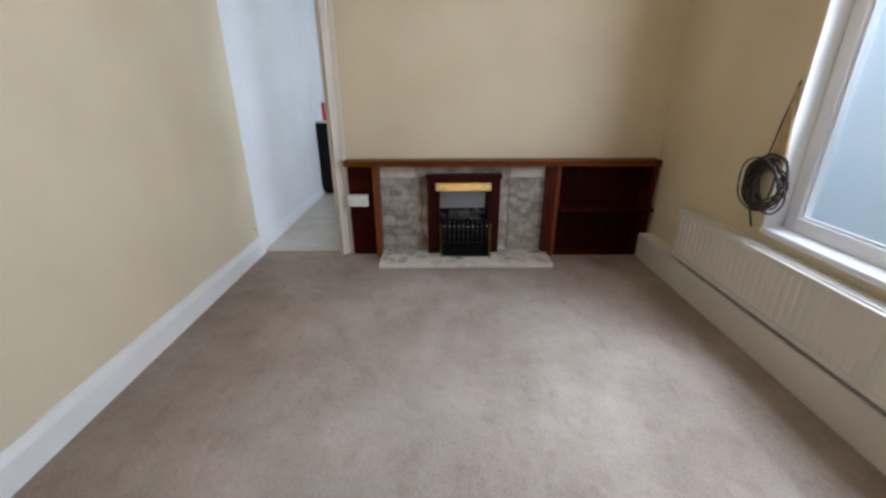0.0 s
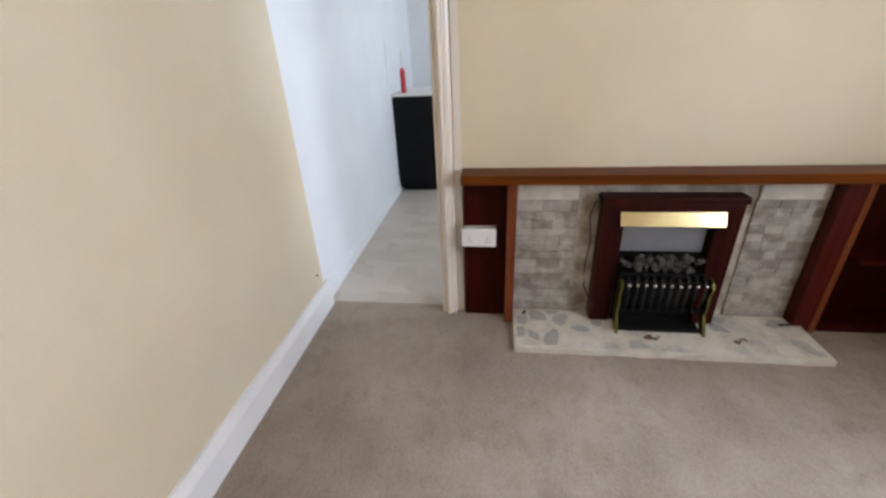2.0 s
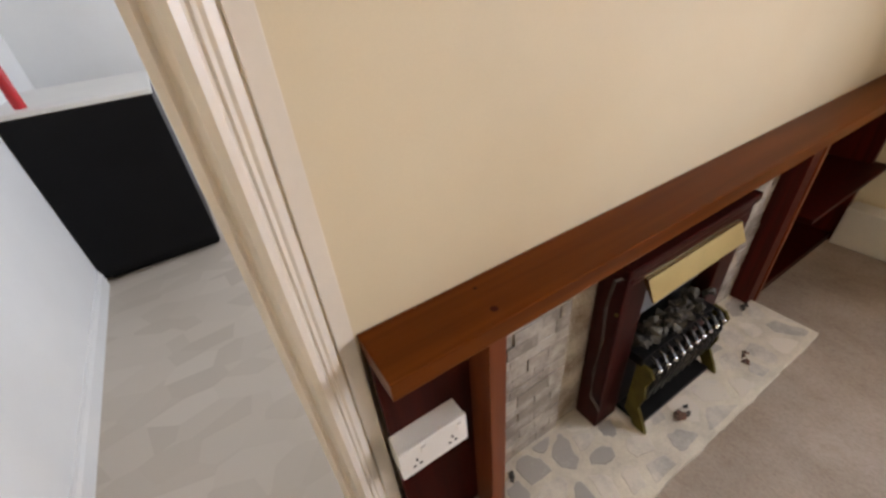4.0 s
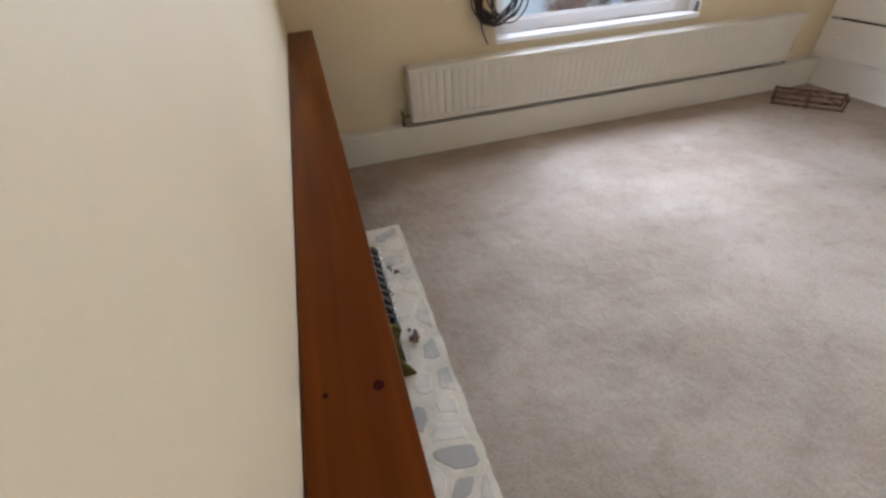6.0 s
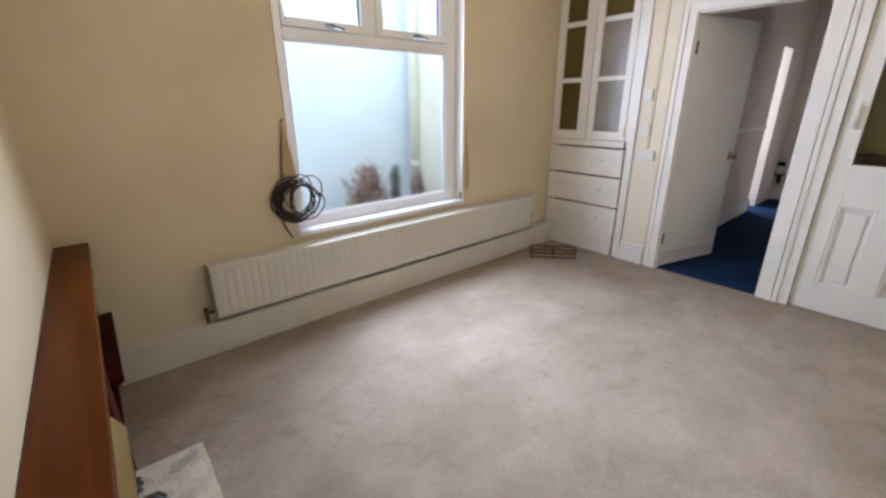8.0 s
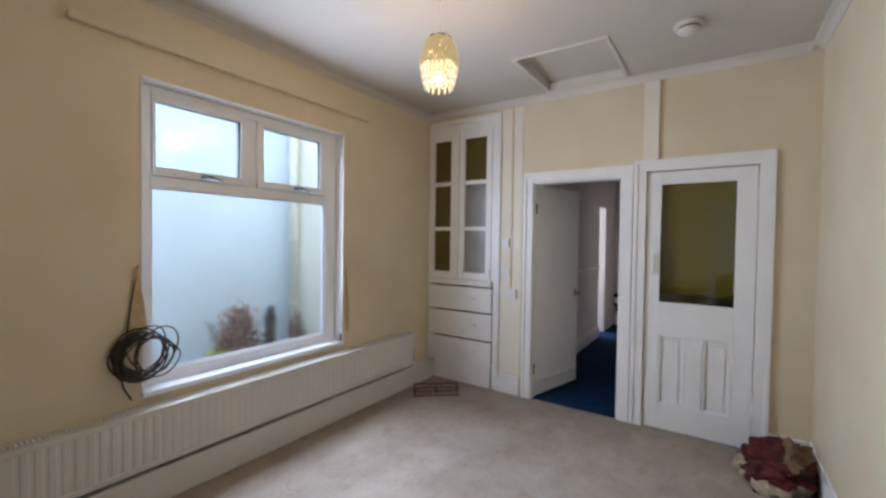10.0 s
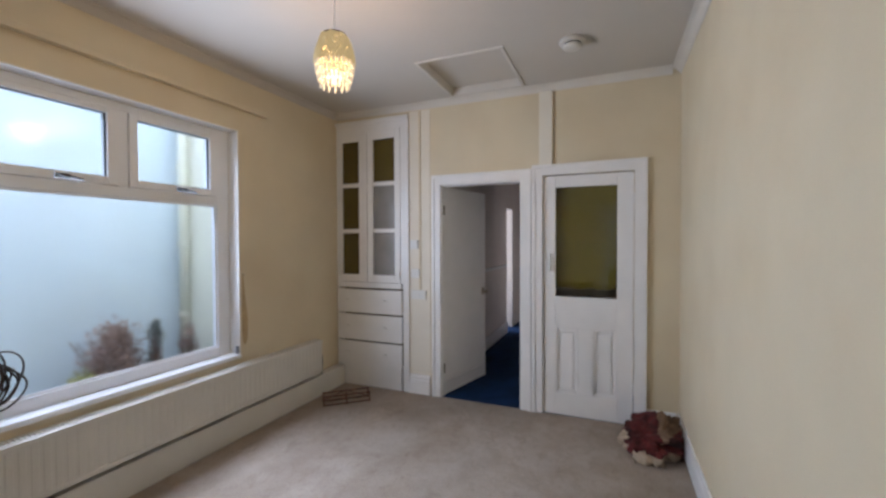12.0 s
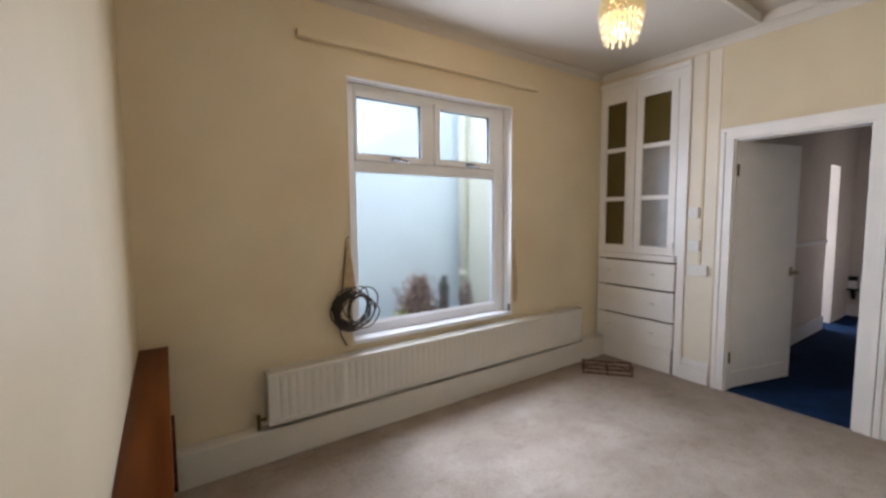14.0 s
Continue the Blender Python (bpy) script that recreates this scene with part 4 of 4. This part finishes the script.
def build_pendant():
    cx, cy = 1.772, 1.795
    p = thing("pendant_lamp", (cx, cy, 2.22), "lit pendant lamp with a beaded amber glass shade", "ceiling lamp")
    part("ceiling_rose", lathe(bmesh.new(), (cx, cy), [(0, H), (0.042, H), (0.04, H - 0.02), (0.012, H - 0.035), (0, H - 0.035)]), PLASTIC, p, "", True)
    part("cord", cyl(bmesh.new(), (cx, cy, H - 0.03), (cx, cy, 2.50), 0.0035, seg=8), PLASTIC, p)
    part("lamp_holder", cyl(bmesh.new(), (cx, cy, 2.43), (cx, cy, 2.505), 0.018), PLASTIC, p)
    b = bmesh.new()
    bmesh.ops.create_uvsphere(b, u_segments=16, v_segments=12, radius=0.035, matrix=Matrix.Translation((cx, cy, 2.29)))
    o = part("bulb", b, BULB, p, "", True)
    o.visible_shadow = False
    ring = lathe(bmesh.new(), (cx, cy), [(0.040, 2.500), (0.062, 2.498), (0.066, 2.484), (0.040, 2.488)])
    part("top_ring", ring, RUST, p, "thin dark metal ring", True).visible_shadow = False
    def radius(u):
        return 0.062 + 0.031 * math.sin(math.pi * min(1, u)) + 0.004 * u

    top, jit = bmesh.new(), random.Random(4)
    for row in range(9):
        u = row / 16
        for k in range(30):
            a = (k + 0.5 * (row % 2) + jit.uniform(-0.1, 0.1)) * math.tau / 30
            if jit.random() < 0.005:
                continue
            bmesh.ops.create_icosphere(top, subdivisions=1, radius=0.0112, matrix=Matrix.Translation((cx + radius(u) * math.cos(a), cy + radius(u) * math.sin(a), 2.480 - 0.240 * u + jit.uniform(-0.005, 0.005))) @ Matrix.Diagonal((1, 1, jit.uniform(0.9, 1.6), 1)))
    o = part("bead_shade", top, AMBER, p, "amber bead strings", True)
    o.visible_shadow = False
    rng = random.Random(9)
    drops = bmesh.new()
    for k in range(26):
        a = k * math.tau / 26
        u = 0.55
        end = 1.0 - 0.06 * (k % 2) - rng.uniform(0, 0.03)
        while u < end:
            r = radius(u)
            bmesh.ops.create_icosphere(drops, subdivisions=1, radius=0.0085, matrix=Matrix.Translation((cx + r * math.cos(a), cy + r * math.sin(a), 2.480 - 0.246 * u)) @ Matrix.Diagonal((0.9, 0.9, 2.3, 1)))
            u += 0.135
    o = part("bead_fringe", drops, LAMPGLASS, p, "bright hanging glass drops", True)
    o.visible_shadow = False


AMBER = glow("amber_beads", (0.88, 0.69, 0.32), 0.60)
build_pendant()

# ---- coil of cable by the window ----
def build_coil():
    c = thing("hanging_cable_coil", (3.09, 2.66, 0.58), "coil of dark brown cable hanging by the white window", "cable")
    rng = random.Random(5)
    for i in range(11):
        a0, n = rng.uniform(0, 6), 30
        ry, rz = rng.uniform(0.085, 0.130), rng.uniform(0.085, 0.135)
        cy, cz = 2.645 + rng.uniform(-0.045, 0.035), 0.825 + rng.uniform(-0.03, 0.02)
        tip, wob = rng.uniform(-0.7, 0.7), rng.uniform(0.004, 0.014)
        pts = []
        for k in range(n + 1):
            w = a0 + k * math.tau / n
            u, v = (ry + wob * math.sin(3 * w + i)) * math.cos(w), rz * math.sin(w)
            pts.append((3.072 - 0.004 * i + 0.014 * math.sin(w + i), cy + u * math.cos(tip) - v * math.sin(tip), cz + u * math.sin(tip) + v * math.cos(tip)))
        part("cable_loop", tube(bmesh.new(), pts, 0.0042, 6), CABLE, c, "", True)
    for i in range(14):
        n, rr, a0 = 16, rng.uniform(0.080, 0.130), rng.uniform(-1.7, -1.1)
        pts = [(3.068 + 0.018 * math.sin(i * 1.7), 2.665 + (rr + 0.008 * math.sin(k * 0.9 + i)) * math.cos(a0 + k * 3.0 / n), 0.815 + rr * math.sin(a0 + k * 3.0 / n)) for k in range(n + 1)]
        part("cable_wrap", tube(bmesh.new(), pts, 0.005, 6), CABLE, c, "", True)
    part("cable_tail", tube(bmesh.new(), [(3.085, 2.74, 0.78), (3.09, 2.745, 0.70), (3.088, 2.735, 0.65), (3.09, 2.70, 0.58)], 0.0045, 6), CABLE, c, "", True)
    part("cord", tube(bmesh.new(), [(3.10, 2.668, 1.29), (3.092, 2.70, 1.10), (3.09, 2.725, 0.92)], 0.004, 6), CABLE, c)
    bm = bmesh.new()
    extrude_profile(bm, [(2.67, 1.28), (2.682, 1.28), (2.705, 1.05), (2.712, 0.9), (2.69, 0.86), (2.64, 0.86), (2.622, 0.92), (2.64, 1.08)], "x", 3.094, 3.108)
    bmesh.ops.bevel(bm, geom=list(bm.edges), offset=0.004, segments=2, affect="EDGES")
    part("strap", bm, TAN, c, "tapering tan strap")


build_coil()

t = thing("curtain_tieback", (3.10, 1.17, 0.66), "flat tan curtain tie-back hanging beside the window", "tie-back")
part("strap", extrude_profile(bmesh.new(), [(1.19, 1.20), (1.196, 1.20), (1.20, 0.98), (1.196, 0.70), (1.18, 0.66), (1.155, 0.70), (1.150, 0.86), (1.175, 1.05)], "x", 3.104, 3.110), TAN, t)
part("hook", cyl(bmesh.new(), (3.11, 1.193, 1.205), (3.09, 1.193, 1.205), 0.004, seg=8), CHROME, t)
solid("reveal_block", boxes((3.112, 3.132, 1.2235, 1.243, 0.601, 0.66), bev=0.002), SILVER, "small grey plastic block at the window reveal", "fitting")
solid("nail", cyl(bmesh.new(), (0.0, 3.70, 0.235), (0.012, 3.70, 0.235), 0.0035, seg=8), STEEL, "small dark nail in the cream wall", "nail")

# ---- small iron grate on the carpet by the cupboard ----
def build_grate():
    g = thing("iron_grate", (2.74, 0.38, 0), "small rusty iron fire grate lying on the carpet by the cupboard", "grate")
    ang = Matrix.Rotation(math.atan2(0.26 - 0.534, 2.58 - 2.894), 4, "Z")

    def bar(a, b, r=0.008):
        o, k = Vector((2.737, 0.397, 0)), ang
        q = Matrix.Translation(o) @ k
        return tube(bmesh.new(), [q @ Vector(a), q @ Vector(b)], r, 6)
    for z in (0.012, 0.085):
        part("rail", bar((-0.2, 0, z), (0.2, 0, z)), RUST, g)
        part("rail", bar((-0.2, -0.11, z), (0.2, -0.11, z)), RUST, g)
    for x in (-0.2, 0.0, 0.2):
        for y in (0, -0.11):
            part("post", bar((x, y, 0.0), (x, y, 0.095)), RUST, g)
        part("cross_bar", bar((x, 0, 0.085), (x, -0.11, 0.085)), RUST, g)
    part("wire", bar((-0.2, 0, 0.02), (-0.02, 0, 0.08), 0.004), RUST, g)
    part("wire", bar((0.18, 0, 0.02), (0.02, 0, 0.08), 0.004), RUST, g)


build_grate()

# ---- crumpled bag in the corner ----
CLOTH = mat("dark_red_cloth", (0.026, 0.003, 0.003), 0.85, 0.3, 12, 160, 0.5, tint=(0.105, 0.010, 0.008))


def build_bag():
    """One crumpled lump, cut into its red cloth, tan panel and cream lining."""
    bag = thing("crumpled_cloth_bag", (0.25, 0.24, 0), "crumpled dark red cloth bag with tan panels in the corner", "bag")
    for name, m, label in (("cloth", CLOTH, "dark red cloth"), ("panel", TANCLOTH, "tan panel"), ("lining", CREAMCLOTH, "cream lining")):
        bm = bmesh.new()
        bmesh.ops.create_icosphere(bm, subdivisions=5, radius=1)

        def kind(q):
            w = 0.18 * noise.noise(q * 3.0)
            if q.z > 0.46 + w and q.x < -0.22 + w:
                return "panel"
            if q.y > 0.62 + w and q.z < 0.10 + w and q.x < 0.55:
                return "lining"
            return "lining" if q.x > 0.74 + w else "cloth"
        bmesh.ops.delete(bm, geom=[f for f in bm.faces if kind(f.calc_center_median()) != name], context="FACES")
        for v in bm.verts:
            q = v.co.copy()
            r = 0.75 + 0.25 * noise.noise(q * 1.6) + 0.17 * abs(noise.noise(q * 3.7 + Vector((4, 1, 2)))) - 0.13 * abs(noise.noise(q * 7.0)) + 0.10 * abs(noise.noise(q * 5.0 + Vector((9, 3, 1))))
            r += 0.22 * (0.5 - abs(noise.noise(Vector((q.x * 2.0 + q.y * 3.2, q.z * 4.5 - q.x * 2.5, q.y * 1.5)))) * 2.0)
            v.co = Vector((max(0.026, 0.225 + q.x * r * 0.27), max(0.03, 0.31 + q.y * r * 0.29), max(0.0, (0.035 + q.z * r * 0.20) * (1.0 - 0.40 * q.x))))
        part(name, bm, m, bag, label, True)


TANCLOTH = mat("tan_cloth", (0.12, 0.07, 0.04), 0.85, 0.2, 14, 160, 0.4, tint=(0.20, 0.12, 0.07))
CREAMCLOTH = mat("cream_cloth", (0.38, 0.29, 0.20), 0.85, 0.2, 14, 160, 0.4)
build_bag()

# ---- kitchen ----
f = thing("black_fridge", (0.28, 6.0, 0), "black under-counter appliance against the kitchen wall", "fridge")
part("body", boxes((-0.02, 0.56, 5.725, 6.30, 0.03, 0.862), bev=0.006), FRIDGE, f)
part("door", boxes((-0.02, 0.56, 5.702, 5.722, 0.07, 0.857), bev=0.008), FRIDGE, f)
part("top", boxes((-0.02, 0.565, 5.698, 6.31, 0.862, 0.885), bev=0.005), PLASTIC, f, "pale worktop lid")
part("plinth", boxes((0.01, 0.55, 5.76, 6.28, 0.0, 0.03)), FRIDGE, f)
b = thing("spray_bottle", (0.075, 5.79, 0.878), "slim red bottle with a white top standing on the appliance", "bottle")
part("body", lathe(bmesh.new(), (0.075, 5.79), [(0, 0.879), (0.021, 0.879), (0.023, 0.89), (0.023, 1.06), (0.015, 1.085), (0, 1.085)], 18), RED, b, "", True)
part("cap", lathe(bmesh.new(), (0.075, 5.79), [(0.013, 1.085), (0.013, 1.19), (0.008, 1.22), (0, 1.22)], 18), PLASTIC, b, "white cap", True)
solid("wall_plate", boxes((-0.022, -0.017, 5.62, 6.10, 0.98, 1.30), bev=0.003), PALE, "white panel on the kitchen wall", "panel")

# ---- hallway ----
p = thing("wall_telephone", (2.05, -4.06, 0.2), "black telephone on a dark shelf in the hallway", "telephone")
part("shelf", boxes((1.93, 2.035, -4.08, -3.98, 0.36, 0.385), bev=0.003), BLACK, p)
part("bracket", extrude_profile(bmesh.new(), [(-4.08, 0.36), (-3.99, 0.36), (-4.08, 0.23)], "x", 1.96, 2.0), BLACK, p)
part("telephone", boxes((1.94, 2.03, -4.06, -4.0, 0.49, 0.55), bev=0.01), BLACK, p)
part("base", boxes((1.94, 2.03, -4.075, -3.995, 0.385, 0.49), bev=0.006), PLASTIC, p)

# ---- light well ----
dp = thing("drainpipe", (4.54, 0.66, 0.05), "cream painted drainpipe in the corner of the light well", "pipe")
part("pipe", cyl(bmesh.new(), (4.53, 0.66, 0.05), (4.53, 0.66, 4.6), 0.045), YARDC, dp, "", True)
for z in (0.7, 1.42, 2.2, 2.9):
    part("collar", cyl(bmesh.new(), (4.53, 0.66, z), (4.53, 0.66, z + 0.05), 0.056), YARDC, dp)


def shrub(name, base, height, width, n, m, label, seed, cone=0.3):
    s = thing(name, base, label, "shrub")
    rng = random.Random(seed)
    st = bmesh.new()
    lf = bmesh.new()
    for i in range(14):
        a, lean = rng.uniform(0, math.tau), rng.uniform(0.05, 0.5)
        top = Vector(base) + Vector((math.cos(a) * lean * width, math.sin(a) * lean * width, height * rng.uniform(0.55, 0.95)))
        tube(st, [base, (Vector(base) + top) / 2 + Vector((0, 0, 0.03)), top], 0.006, 5)
    clumps = []
    for i in range(26):
        u, a = rng.uniform(0.1, 0.97), rng.uniform(0, math.tau)
        r = width * 0.5 * (1 - u ** (2 if cone > 0.2 else 1.1)) * rng.uniform(0.45, 1.0)
        clumps.append((Vector(base) + Vector((math.cos(a) * r, math.sin(a) * r, height * u)), width * rng.uniform(0.05, 0.12)))
    for i in range(n):
        o, w = clumps[i % len(clumps)]
        c = o + Vector((rng.gauss(0, w), rng.gauss(0, w), rng.gauss(0, w * 0.9)))
        q = Euler((rng.uniform(-0.9, 0.9), rng.uniform(-0.9, 0.9), rng.uniform(0, 6.28))).to_matrix()
        l = rng.uniform(0.018, 0.04)
        lf.faces.new([lf.verts.new(c + q @ Vector(k)) for k in ((0, 0, 0), (l * 0.35, l * 0.5, 0.004), (0, l, 0), (-l * 0.35, l * 0.5, -0.004))])
    part("stems", st, RUST, s)
    part("leaves", lf, m, s)


shrub("dry_shrub", (4.30, 1.43, 0.05), 0.70, 0.56, 4200, TWIG, "brown dried shrub in the light well", 1)
shrub("grey_conifer", (4.36, 1.06, 0.05), 0.72, 0.17, 1800, GREYLEAF, "slim grey-green conifer in the light well", 2, 0.1)
shrub("bare_shrub", (4.34, 0.76, 0.05), 0.62, 0.20, 420, TWIG, "thin brown shrub beside the drainpipe", 3, 0.4)
shrub("green_plant", (4.12, 1.74, 0.05), 0.40, 0.34, 900, GREENLEAF, "low yellow-green plant in the light well", 4, 0.7)

# ---- split stone blocks beside the fire ----
def build_blocks():
    rng = random.Random(11)
    for x0, x1 in ((0.982, 1.247), (1.950, 2.213)):
        z = 0.034
        while z < 0.60:
            h = rng.uniform(0.032, 0.052)
            x = x0
            while x < x1 - 0.01:
                w = min(rng.uniform(0.045, 0.12), x1 - x)
                if x1 - x - w < 0.03:
                    w = x1 - x
                bm = bmesh.new()
                box(bm, x + 0.0004, x + w - 0.0004, 3.766 - rng.uniform(0, 0.004), 3.776, z + 0.0004, z + h - 0.0004, 0.0015, seg=1)
                for v in bm.verts:
                    v.co += Vector((rng.uniform(-1, 1), rng.uniform(-1, 1), rng.uniform(-1, 1))) * 0.0014
                part("stone_block", bm, BLOCK, SURROUND)
                x += w
            z += h
        part("stone_lintel", box(bmesh.new(), x0 + 0.004, x1 - 0.004, 3.758, 3.776, z + 0.004, 0.720, 0.004), MORTAR, SURROUND, "pale stone slab under the mantel")


build_blocks()
